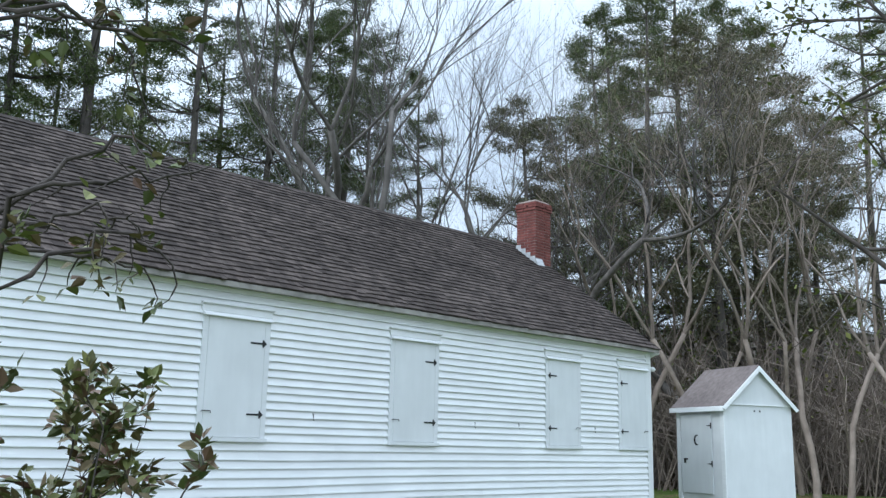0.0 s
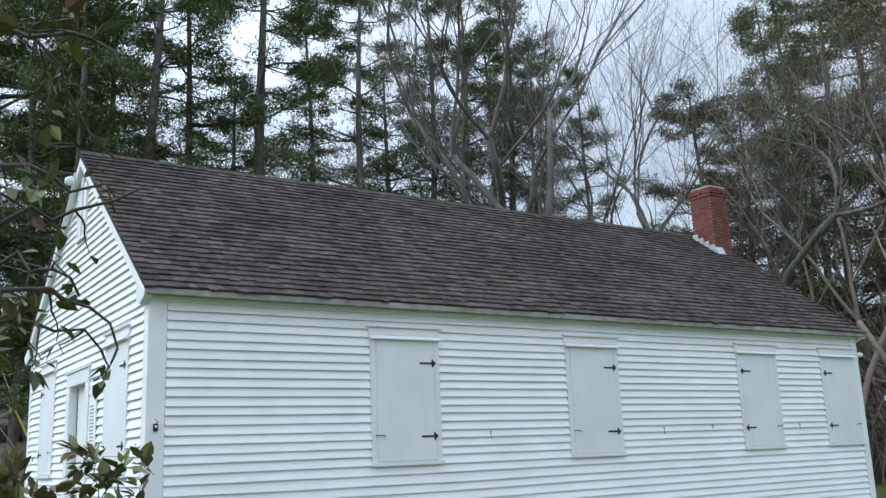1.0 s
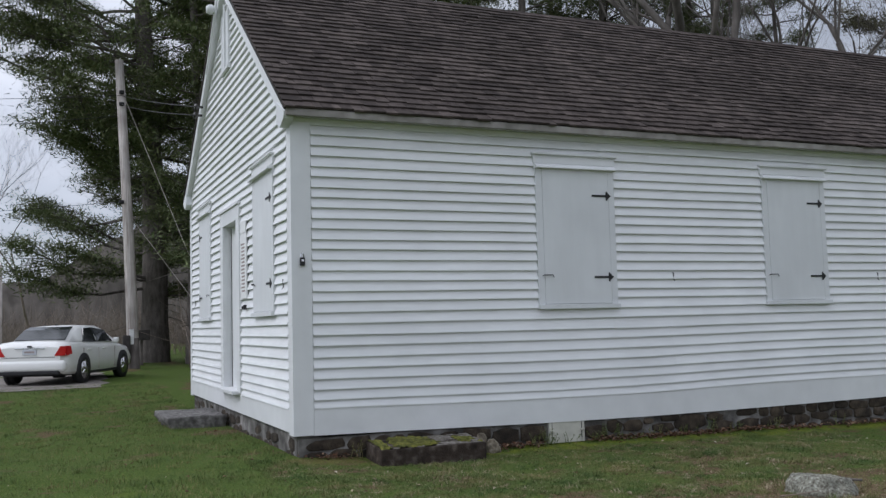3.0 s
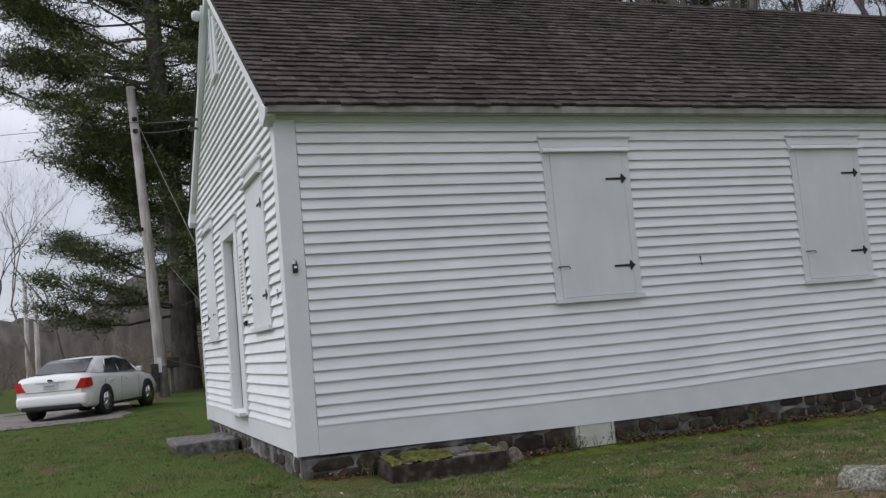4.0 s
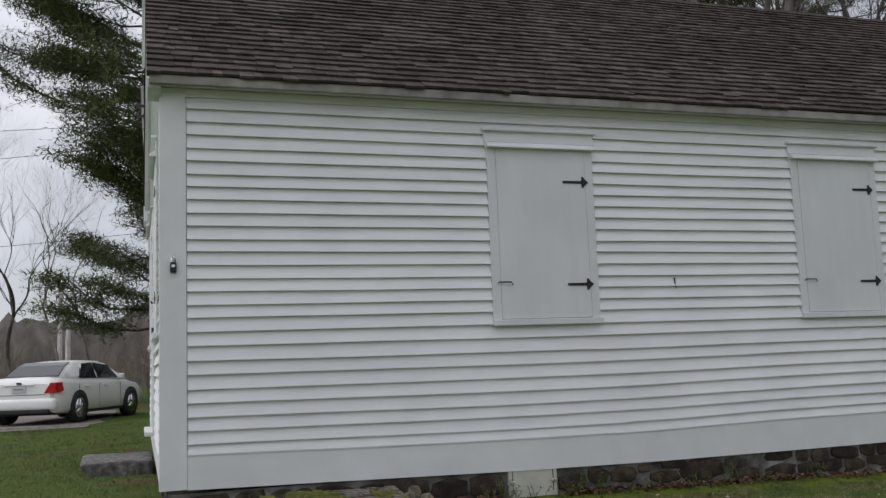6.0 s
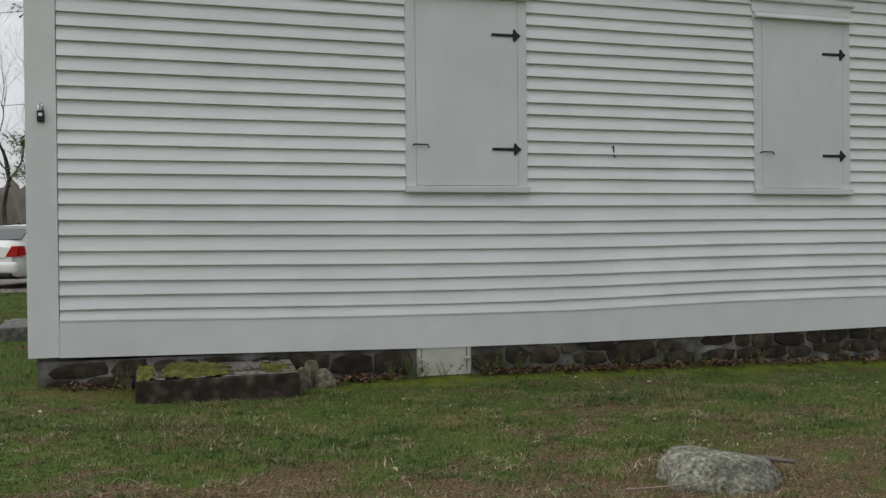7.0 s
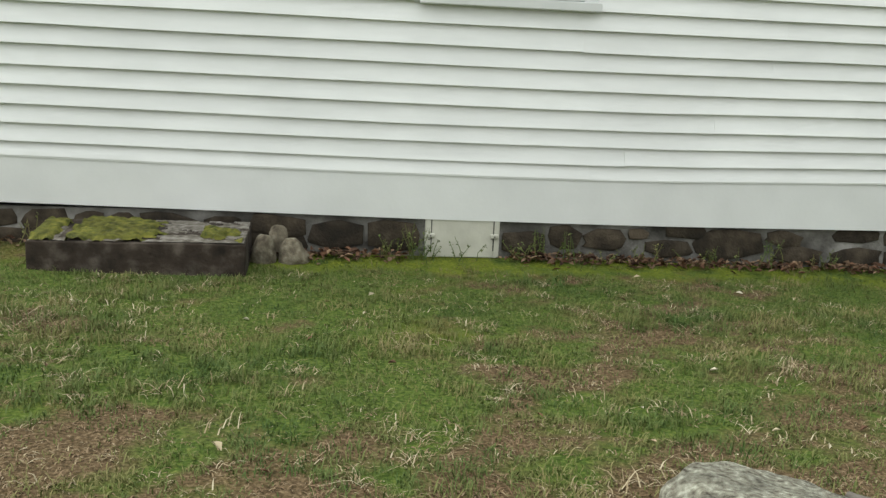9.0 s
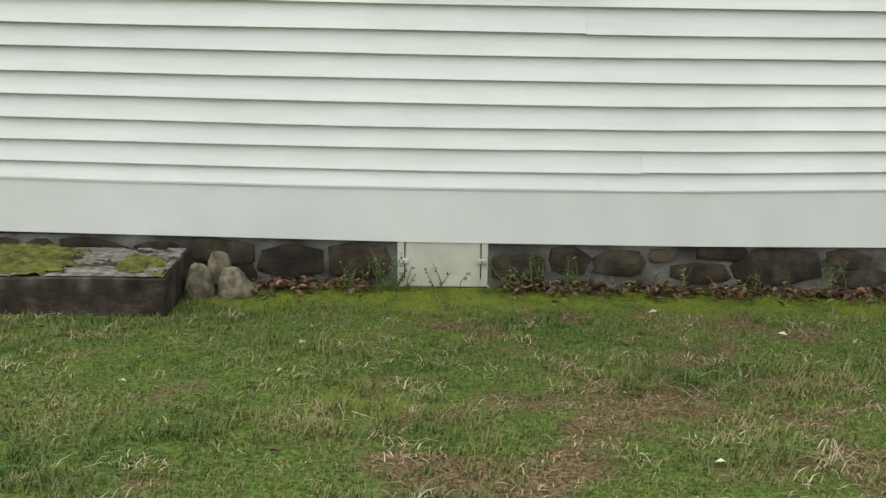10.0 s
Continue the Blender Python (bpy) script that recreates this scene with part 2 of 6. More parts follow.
M_YELLOW = material("yellow_guy_guard", [(0.55, 0.47, 0.10), (0.62, 0.54, 0.16)], 6, 0.5, 0)
M_OUTROOF = material("grey_brown_roll_roof", [(0.13, 0.105, 0.098), (0.19, 0.16, 0.15)], 9, 0.95, 0.6, 120, stain=0.2, stain_scale=2)
M_FARWOOD = material("far_bare_woodland", [(0.105, 0.092, 0.08), (0.165, 0.145, 0.128), (0.23, 0.203, 0.18)], 0.9, 1.0, 0, stain=0.35, stain_scale=0.08,
                     stretch=(1, 1, 0.3))
M_DARKBOX = material("dark_weathered_box", [(0.03, 0.027, 0.025), (0.06, 0.052, 0.047)], 8, 0.8, 0.3, 60)

# ground: grass, dry thatch and bare soil mixed by patches
M_GROUND = bpy.data.materials.new("lawn_soil")
M_GROUND.use_nodes = True
gn, gl = M_GROUND.node_tree.nodes, M_GROUND.node_tree.links
gb = gn["Principled BSDF"]
gb.inputs["Roughness"].default_value = 1.0
gb.inputs["Specular IOR Level"].default_value = 0.1
gg = gn.new("ShaderNodeNewGeometry")


def ground_noise(scale, detail=5):
    t = gn.new("ShaderNodeTexNoise")
    t.inputs["Scale"].default_value, t.inputs["Detail"].default_value = scale, detail
    gl.new(gg.outputs["Position"], t.inputs["Vector"])
    return t.outputs["Fac"]


def ground_ramp(fac, stops):
    r = gn.new("ShaderNodeValToRGB")
    while len(r.color_ramp.elements) < len(stops):
        r.color_ramp.elements.new(0.5)
    for e, (p, c) in zip(r.color_ramp.elements, stops):
        e.position, e.color = p, (*c, 1)
    gl.new(fac, r.inputs["Fac"])
    return r.outputs["Color"]


g_green = ground_ramp(ground_noise(55), [(0.3, (0.034, 0.056, 0.012)), (0.5, (0.068, 0.108, 0.022)), (0.72, (0.135, 0.16, 0.042))])
g_dry = ground_ramp(ground_noise(70), [(0.3, (0.042, 0.026, 0.017)), (0.5, (0.115, 0.072, 0.044)), (0.72, (0.23, 0.165, 0.105))])
g_attr = gn.new("ShaderNodeAttribute")
g_attr.attribute_name = "dry"
g_add = gn.new("ShaderNodeMath")
g_add.operation = "MULTIPLY_ADD"
gl.new(ground_noise(3.4, 14), g_add.inputs[0])
g_add.inputs[1].default_value = 1.15
gl.new(g_attr.outputs["Fac"], g_add.inputs[2])
g_patch = ground_ramp(g_add.outputs["Value"], [(0.80, (0, 0, 0)), (1.1, (0.9, 0.9, 0.9))])
gmix = gn.new("ShaderNodeMix")
gmix.data_type = "RGBA"
gl.new(g_patch, gmix.inputs["Factor"])
gl.new(g_green, gmix.inputs["A"])
gl.new(g_dry, gmix.inputs["B"])
g_moss = gn.new("ShaderNodeAttribute")
g_moss.attribute_name = "moss"
g_mfac = gn.new("ShaderNodeMath")
g_mfac.operation = "MULTIPLY"
gl.new(g_moss.outputs["Fac"], g_mfac.inputs[0])
gl.new(ground_ramp(ground_noise(5.0, 6), [(0.36, (0, 0, 0)), (0.52, (1, 1, 1))]), g_mfac.inputs[1])
gmix2 = gn.new("ShaderNodeMix")
gmix2.data_type = "RGBA"
gl.new(g_mfac.outputs["Value"], gmix2.inputs["Factor"])
gl.new(gmix.outputs["Result"], gmix2.inputs["A"])
gl.new(ground_ramp(ground_noise(60), [(0.3, (0.08, 0.11, 0.014)), (0.7, (0.19, 0.22, 0.033))]), gmix2.inputs["B"])
gl.new(gmix2.outputs["Result"], gb.inputs["Base Color"])
gbump = gn.new("ShaderNodeBump")
gbump.inputs["Strength"].default_value, gbump.inputs["Distance"].default_value = 0.9, 0.03
gl.new(ground_noise(45), gbump.inputs["Height"])
gl.new(gbump.outputs["Normal"], gb.inputs["Normal"])


# ---- building blocks ----
def mesh_of(name, verts, faces, mats, smooth=False, index=None):
    me = bpy.data.meshes.new(name)
    me.from_pydata([tuple(v) for v in verts], [], faces)
    for m in mats if isinstance(mats, (list, tuple)) else [mats]:
        me.materials.append(m)
    if index is not None:
        me.polygons.foreach_set("material_index", index)
    if smooth:
        me.polygons.foreach_set("use_smooth", [True] * len(me.polygons))
    me.update()
    return me


def part(name, bm, mat, parent, label="", smooth=False):
    """One mesh object under a thing or a part."""
    if isinstance(bm, bpy.types.Mesh):
        me = bm
    else:
        me = bpy.data.meshes.new(name)
        bm.to_mesh(me)
        bm.free()
        me.materials.append(mat)
        if smooth:
            me.polygons.foreach_set("use_smooth", [True] * len(me.polygons))
    ob = new(name, me)
    ob.parent = parent
    return tagged(ob, label) if label else ob


def block(x0, x1, y0, y1, z0, z1, bevel=0.004, segments=1, bm=None):
    """A box between two corners with eased edges."""
    own = bmesh.new()
    r = bmesh.ops.create_cube(own, size=1)
    bmesh.ops.scale(own, vec=(x1 - x0, y1 - y0, z1 - z0), verts=r["verts"])
    bmesh.ops.translate(own, vec=((x0 + x1) / 2, (y0 + y1) / 2, (z0 + z1) / 2), verts=r["verts"])
    if bevel:
        bmesh.ops.bevel(own, geom=own.edges[:], offset=bevel, segments=segments, affect="EDGES", profile=0.5)
    if bm is None:
        return own
    tmp = bpy.data.meshes.new("tmp")
    own.to_mesh(tmp)
    own.free()
    bm.from_mesh(tmp)
    bpy.data.meshes.remove(tmp)
    return bm


def prism(points, axis, a, b, bevel=0.0):
    """A flat outline pushed from a to b along an axis ("x": outline in y, z; "y": in x, z; "z": in x, y)."""
    bm = bmesh.new()

    def put(p, d):
        return {"x": (d, p[0], p[1]), "y": (p[0], d, p[1]), "z": (p[0], p[1], d)}[axis]

    lo = [bm.verts.new(put(p, a)) for p in points]
    hi = [bm.verts.new(put(p, b)) for p in points]
    bm.faces.new(lo[::-1])
    bm.faces.new(hi)
    for i in range(len(points)):
        j = (i + 1) % len(points)
        bm.faces.new((lo[i], lo[j], hi[j], hi[i]))
    bmesh.ops.recalc_face_normals(bm, faces=bm.faces[:])
    if bevel:
        bmesh.ops.bevel(bm, geom=bm.edges[:], offset=bevel, segments=1, affect="EDGES")
    return bm


def tube(verts, faces, path, radii, sides=6):
    """Adds a tapered tube along a path to a vertex and face list."""
    base = len(verts)
    count = len(path)
    for i, p in enumerate(path):
        p = Vector(p)
        d = (Vector(path[min(i + 1, count - 1)]) - Vector(path[max(i - 1, 0)])).normalized()
        u = d.cross(Vector((0.31, 0.17, 0.93)) if abs(d.z) < 0.9 else Vector((1, 0, 0))).normalized()
        w = d.cross(u)
        for k in range(sides):
            a = 2 * math.pi * k / sides
            verts.append(p + radii[i] * (math.cos(a) * u + math.sin(a) * w))
    for i in range(count - 1):
        for k in range(sides):
            a, b = base + i * sides + k, base + i * sides + (k + 1) % sides
            faces.append((a, b, b + sides, a + sides))
    faces.append(tuple(base + (count - 1) * sides + k for k in range(sides)))


def tube_mesh(name, path, radii, mat, sides=8):
    v, f = [], []
    tube(v, f, path, radii, sides)
    return mesh_of(name, v, f, mat, True)


def boulder(rng, size, rough=0.16, cuts=2, seed=0.0, flat=0.0):
    """An irregular rounded stone."""
    bm = bmesh.new()
    bmesh.ops.create_icosphere(bm, subdivisions=cuts, radius=0.5)
    for v in bm.verts:
        n = noise.noise(v.co * 2.2 + Vector((seed, seed * 1.7, 3.1))) + 0.4 * noise.noise(v.co * 6 + Vector((seed, 1, seed)))
        v.co *= 1 + rough * n
        c = 0.40 - 0.05 * flat
        v.co = Vector((max(-c, min(c, v.co.x)), max(-c, min(c, v.co.y)), max(-c, min(c, v.co.z))))
        v.co = Vector((v.co.x * size[0] / c / 2, v.co.y * size[1] / c / 2, v.co.z * size[2] / c / 2))
    return bm


def hill(x, y):
    """Height of the ground."""
    z = 0.06 - 0.055 * max(0.0, min(x / 0.9, 1.0)) - 0.012 * max(0.0, min(x - 0.9, 9.0))
    t = max(0.0, min(1.0, (x - 12.5) / 4.0))
    z += 0.28 * t * t * (3 - 2 * t)
    if y < 0:
        z -= 0.02 * min(1.0, -y / 0.3) + 0.025 * min(1.0, -y / 2.0)
    k = max(0.0, min(1.0, (y - 7.5) / 5.0)) * max(0.0, min(1.0, (6.0 - x) / 4.0))
    z += 0.13 * k * k * (3 - 2 * k)
    r = math.hypot(x - 4, y)
    z += 0.012 * noise.noise((x * 0.9, y * 0.9, 0.3)) + 0.03 * noise.noise((x * 0.22, y * 0.22, 1.3))
    if r > 35:
        z += 0.35 * noise.noise((x * 0.04, y * 0.04, 5)) * min(1, (r - 35) / 30)
    return z


# ---- ground ----
def axis_steps(lo, hi, fine_lo, fine_hi, fine):
    s = list(np.arange(fine_lo, fine_hi + 1e-6, fine))
    step, a = fine, fine_lo
    while a > lo:
        step *= 1.35
        a -= step
        s.insert(0, a)
    step, b = fine, fine_hi
    while b < hi:
        step *= 1.35
        b += step
        s.append(b)
    return s


def dryness(x, y):
    """How dry and thin the lawn is: bare patches a few steps out from the wall."""
    k = 0.42 * noise.noise((x * 0.55 + 3.2, y * 0.8, 2.0)) + 0.42 * noise.noise((x * 1.5, y * 2.2, 6.0)) + 0.3 * noise.noise((x * 4.5, y * 5.5, 1.0))
    band = max(0.0, min(1.0, (-y - 1.85 + 0.6 * noise.noise((x * 1.1, y, 4.0))) / 1.6)) * max(0.0, min(1.0, (x + 0.2) / 1.2)) * max(0.0, min(1.0, (7.5 - x) / 2)) * max(0.0, min(1.0, (y + 6.2) / 1.6))
    return k - 0.27 + 0.42 * band - 0.14 * max(0.0, min(1.0, -x))


def moss_cover(x, y):
    """Moss: a band along the foundation and a few cushions in the lawn."""
    if not (-4 < x < 13 and -7 < y < 0.2):
        return 0.0
    edge = -0.50 + 0.22 * noise.noise((x * 1.8, 3.0, 0.0)) + 0.1 * noise.noise((x * 6, 8.0, 0.0))
    along = max(0.0, min(1.0, (y - edge) / 0.18)) * (1.0 if 1.95 < x < 9 else 0.4 if x > -0.1 else 0.0)
    return max(along, max(0.0, min(1.0, 1.1 * (noise.noise((x * 1.3, y * 2.2, 12.0)) - 0.34))))


gx, gy = axis_steps(-1500, 1500, -8, 18, 0.15), axis_steps(-1500, 1500, -13, 7, 0.15)
gv = [(x, y, hill(x, y)) for y in gy for x in gx]
gf = [(j * len(gx) + i, j * len(gx) + i + 1, (j + 1) * len(gx) + i + 1, (j + 1) * len(gx) + i) for j in range(len(gy) - 1) for i in range(len(gx) - 1)]
ground_me = mesh_of("ground", gv, gf, M_GROUND, True)
dry_attr = ground_me.attributes.new("dry", "FLOAT", "POINT")
dry_attr.data.foreach_set("value", [max(0.0, min(1.0, 0.4 + dryness(p[0], p[1]))) for p in gv])
moss_attr = ground_me.attributes.new("moss", "FLOAT", "POINT")
moss_attr.data.foreach_set("value", [moss_cover(p[0], p[1]) for p in gv])
tagged(new("ground", ground_me), "patchy spring lawn with dry thatch and bare soil", "ground", kind="structure")

# gravel drive
dv, df = [], []
dn = 26
for j in range(dn + 1):
    for i in range(dn + 1):
        y = 12.2 + 9 * j / dn
        edge = -1.15 + 0.25 * noise.noise((y * 0.9, 2, 0)) + (0.08 * (y - 12.2) if y < 17 else 0.38)
        x = edge - 26 * (1 - i / dn) ** 1.5
        yy = y + 0.3 * noise.noise((x * 0.6, j * 0.01, 4)) * (1 if j in (0, dn) else 0)
        dv.append((x, yy, hill(x, yy) + 0.012))
df = [(j * (dn + 1) + i, j * (dn + 1) + i + 1, (j + 1) * (dn + 1) + i + 1, (j + 1) * (dn + 1) + i) for j in range(dn) for i in range(dn)]
tagged(new("driveway", mesh_of("driveway", dv, df, M_GRAVEL, True)), "grey gravel driveway beside the lawn", "driveway", kind="structure")

# ---- schoolhouse ----
L, W = 13.5, 6.95
SKIRT0, SKIRT1, TOP = 0.285, 0.53, 3.455
EAVE_Y, EAVE_Z, RIDGE_Y, RIDGE_Z = -0.20, 3.585, 3.475, 6.27
rng = random.Random(7)

school = tagged(new("schoolhouse"), "white clapboard one-room schoolhouse with closed shutters and dark shingled roof", "schoolhouse")

# structural walls behind the boards
GAB = [(0, SKIRT0), (W, SKIRT0), (W, 3.5), (RIDGE_Y, RIDGE_Z - 0.14), (0, 3.5)]
front_wall = part("front_wall", block(0.02, L - 0.02, 0.0, 0.14, SKIRT0 + 0.05, 3.5, 0), M_TRIM, school)
GAB_DOOR = [(0, SKIRT0), (2.82, SKIRT0), (2.82, 2.78), (3.78, 2.78), (3.78, SKIRT0)] + GAB[1:]
gable_wall = part("gable_wall", prism(GAB_DOOR, "x", 0.0, 0.14), M_TRIM, school)
back_wall = part("back_wall", block(0.14, L - 0.14, W - 0.14, W, SKIRT0, 3.5, 0), M_BOARD, school)
far_gable = part("far_gable_wall", prism(GAB, "x", L - 0.14, L), M_BOARD, school)


SAG = [(-1, -0.015), (0, -0.015), (0.5, -0.01), (1.5, 0.015), (2.4, 0.033), (3.3, 0.043), (4.4, 0.045), (5.2, 0.025), (6, 0.01), (7, 0), (20, 0)]


def sag(s, z):
    """How far the old sill has settled along the front, fading out upwards."""
    return -float(np.interp(s, [p[0] for p in SAG], [p[1] for p in SAG])) * max(0.0, min(1.0, 1 - (z - 0.3) / 1.3))


def clapboard(parent, s0, s1, z0, rise, place):
    """One tapered board with a slightly wavy lower edge; place maps along, out, up to the world."""
    n = max(2, int((s1 - s0) / 0.45))
    v, f = [], []
    ph = rng.random() * 50
    lift = rng.uniform(-0.0035, 0.0035)
    for i in range(n + 1):
        s = s0 + (s1 - s0) * i / n
        wz = lift + 0.0045 * noise.noise((s * 0.9, ph, z0)) + (sag(s, z0) if place is on_front else 0.0)
        wo = 0.040 + 0.003 * noise.noise((s * 1.3, ph + 9, z0))
        v += [place(s, 0.0, z0 + wz), place(s, wo, z0 + wz), place(s, wo - 0.007, z0 + wz + 0.025), place(s, 0.003, z0 + rise + 0.006)]
    for i in range(n):
        a = 4 * i
        f += [(a, a + 4, a + 5, a + 1), (a + 1, a + 5, a + 6, a + 2), (a + 2, a + 6, a + 7, a + 3)]
    f += [(0, 1, 2, 3), (4 * n + 3, 4 * n + 2, 4 * n + 1, 4 * n)]
    return part("clapboard", mesh_of("clapboard", v, f, M_BOARD), None, parent)


def on_front(s, o, z):
    return (s, -o, z)


def on_gable(s, o, z):
    return (-o, s, z)


def fill_row(parent, spans, z, rise, place, cuts):
    for a, b in spans:
        at = a
        while b - at > 0.03:
            end = min(b, at + rng.uniform(*cuts))
            if b - end < 0.6:
                end = b
            clapboard(parent, at + 0.0003, end - 0.0003, z, rise, place)
            at = end


def cut_out(a, b, holes):
    spans, at = [], a
    for h0, h1 in sorted(holes):
        if h1 <= a or h0 >= b:
            continue
        if h0 - at > 0.02:
            spans.append((at, h0))
        at = max(at, h1)
    if b - at > 0.02:
        spans.append((at, b))
    return spans


SH_W, SH_Z0, SH_Z1 = 1.06, 1.50, 3.12
SHUTTERS = [2.815, 6.125, 9.97, 12.30]
LINES = [0.53, 0.617, 0.722, 0.825, 0.935, 1.047, 1.165, 1.273, 1.396, 1.508, 1.621, 1.73, 1.839, 1.943, 2.052, 2.162, 2.267, 2.377, 2.487, 2.593, 2.703, 2.809, 2.92,
         3.027, 3.138, 3.245, 3.357, 3.455]
for z, z_next in zip(LINES, LINES[1:]):
    rise = z_next - z
    holes = [(s + 0.005, s + SH_W - 0.005) for s in SHUTTERS] if z + rise > SH_Z0 + 0.03 and z < SH_Z1 + 0.10 else []
    fill_row(front_wall, cut_out(0.185, L - 0.16, holes), z, rise, on_front, (3.0, 5.2))

G_SHUT = [0.725, 4.84]
G_DOOR = (2.62, 3.98)
z = SKIRT1
k_row = 0
while z < RIDGE_Z - 0.3:
    rise = LINES[k_row + 1] - LINES[k_row] if k_row < len(LINES) - 1 else 0.109
    k_row += 1
    lo, hi = 0.15, W - 0.15
    if z + rise > 3.50:
        k = (z + rise * 0.6 - 3.50) / (RIDGE_Z - 0.14 - 3.50)
        lo, hi = max(lo, RIDGE_Y * k + 0.02), min(hi, W - (W - RIDGE_Y) * k - 0.02)
    holes = []
    if z + rise > SH_Z0 + 0.03 and z < SH_Z1 + 0.10:
        holes += [(s + 0.005, s + SH_W - 0.005) for s in G_SHUT]
    if z < 2.98:
        holes.append((G_DOOR[0] + 0.005, G_DOOR[1] - 0.005))
    if hi - lo > 0.15:
        fill_row(gable_wall, cut_out(lo, hi, holes), z, rise, on_gable, (2.5, 5.0))
    z += rise

# skirt, corner boards, frieze


FOOT = [(0, 0.270), (1, 0.254), (2, 0.236), (3, 0.217), (4.4, 0.206), (6.3, 0.212), (8, 0.226), (10, 0.245), (13.6, 0.268)]


def settled_board(s0, s1, o0, o1, z0, z1):
    """A long board along the front that follows the settled sill."""
    v, f, n = [], [], 46
    for i in range(n + 1):
        s = s0 + (s1 - s0) * i / n
        d0, d1 = sag(s, z0), sag(s, z1)
        if z0 < 0.4:
            d0 = float(np.interp(s, [p[0] for p in FOOT], [p[1] for p in FOOT])) - z0
        v += [(s, -o0, z0 + d0), (s, -o1, z0 + d0 + 0.002), (s, -o1 - 0.001, z1 + d1 - 0.002), (s, -o0, z1 + d1)]
    for i in range(n):
        a = 4 * i
        f += [(a + j, a + 4 + j, a + 4 + (j + 1) % 4, a + (j + 1) % 4) for j in range(4)]
    f += [(0, 1, 2, 3), (4 * n + 3, 4 * n + 2, 4 * n + 1, 4 * n)]
    return mesh_of("board", v, f, M_TRIM)


part("skirt_board", settled_board(0.182, 8.4595, 0.001, 0.030, SKIRT0, SKIRT1 + 0.003), None, school)
part("skirt_board", settled_board(8.460, L - 0.157, 0.001, 0.030, SKIRT0, SKIRT1 + 0.003), None, school)
part("water_table", settled_board(0.183, L - 0.158, 0.024, 0.037, SKIRT1 - 0.010, SKIRT1 + 0.006), None, school)
for a, b in ((1.70, 2.23), (2.97, 3.20), (4.35, 4.50), (5.55, 6.30)):
    ridge_me = settled_board(a, b, 0.034, 0.0405, SKIRT1 - 0.006, SKIRT1 + 0.009)
    ridge_me.materials[0] = M_BOARD
    part("paint_ridge", ridge_me, None, school, "flaking bright white paint along the seam")
part("skirt_board", block(-0.028, -0.001, 0.13, W - 0.13, SKIRT0 + 0.01, SKIRT1 + 0.004, 0.003), M_TRIM, school)
part("corner_board", prism([(-0.032, -0.032), (0.18, -0.032), (0.18, 0.0), (0.0, 0.0), (0.0, 0.145), (-0.032, 0.145)], "z", SKIRT0 - 0.012, 3.52, 0.002),
     M_TRIM, school)
part("corner_board", block(L - 0.155, L + 0.03, -0.032, 0.0, SKIRT0 - 0.012, 3.5, 0.003), M_TRIM, school)
part("corner_board", block(-0.032, 0.0, W - 0.145, W + 0.03, SKIRT0 - 0.012, 3.52, 0.003), M_TRIM, school)
part("frieze_board", block(0.18, L - 0.155, -0.026, 0.0, TOP + 0.002, 3.523, 0.003), M_TRIM, school)
part("bed_moulding", prism([(-0.027, 3.47), (-0.05, 3.51), (-0.05, 3.52), (-0.027, 3.52)], "x", -0.03, L + 0.03), M_TRIM, school)

# eave board: a beige-grey much darker than the wall paint
M_FASCIA = material("beige_grey_eave_paint", [(0.22, 0.205, 0.185), (0.34, 0.32, 0.295)], 6, 0.7, 0.2, 50, stain=0.2, stain_scale=1.5)
# roof: a deck on each slope, then the courses
RUN, RISE = RIDGE_Y - EAVE_Y, RIDGE_Z - EAVE_Z
SLOPE = math.atan2(RISE, RUN)
SL = math.hypot(RUN, RISE)
RX0, RX1 = -0.13, L + 0.13
ny, nz = -math.sin(SLOPE), math.cos(SLOPE)


def slab(sign):
    def y_of(y):
        return y if sign > 0 else 2 * RIDGE_Y - y
    pts = [(y_of(EAVE_Y), EAVE_Z), (y_of(RIDGE_Y), RIDGE_Z), (y_of(RIDGE_Y), RIDGE_Z - 0.06), (y_of(EAVE_Y + 0.01), EAVE_Z - 0.022)]
    return prism(pts, "x", RX0, RX1)


roof = part("roof", slab(1), M_ROOFDECK, school)
part("back_roof_slope", slab(-1), M_SHINGLE_F, school)
part("eave_fascia", block(RX0 + 0.02, RX1 - 0.02, EAVE_Y - 0.003, EAVE_Y + 0.055, EAVE_Z - 0.075, EAVE_Z - 0.003, 0.003), M_FASCIA, school,
     "beige-grey eave board under the roof edge")
part("soffit", block(-0.02, L + 0.02, EAVE_Y + 0.05, 0.0, EAVE_Z - 0.06, EAVE_Z - 0.045, 0), M_TRIM, school)

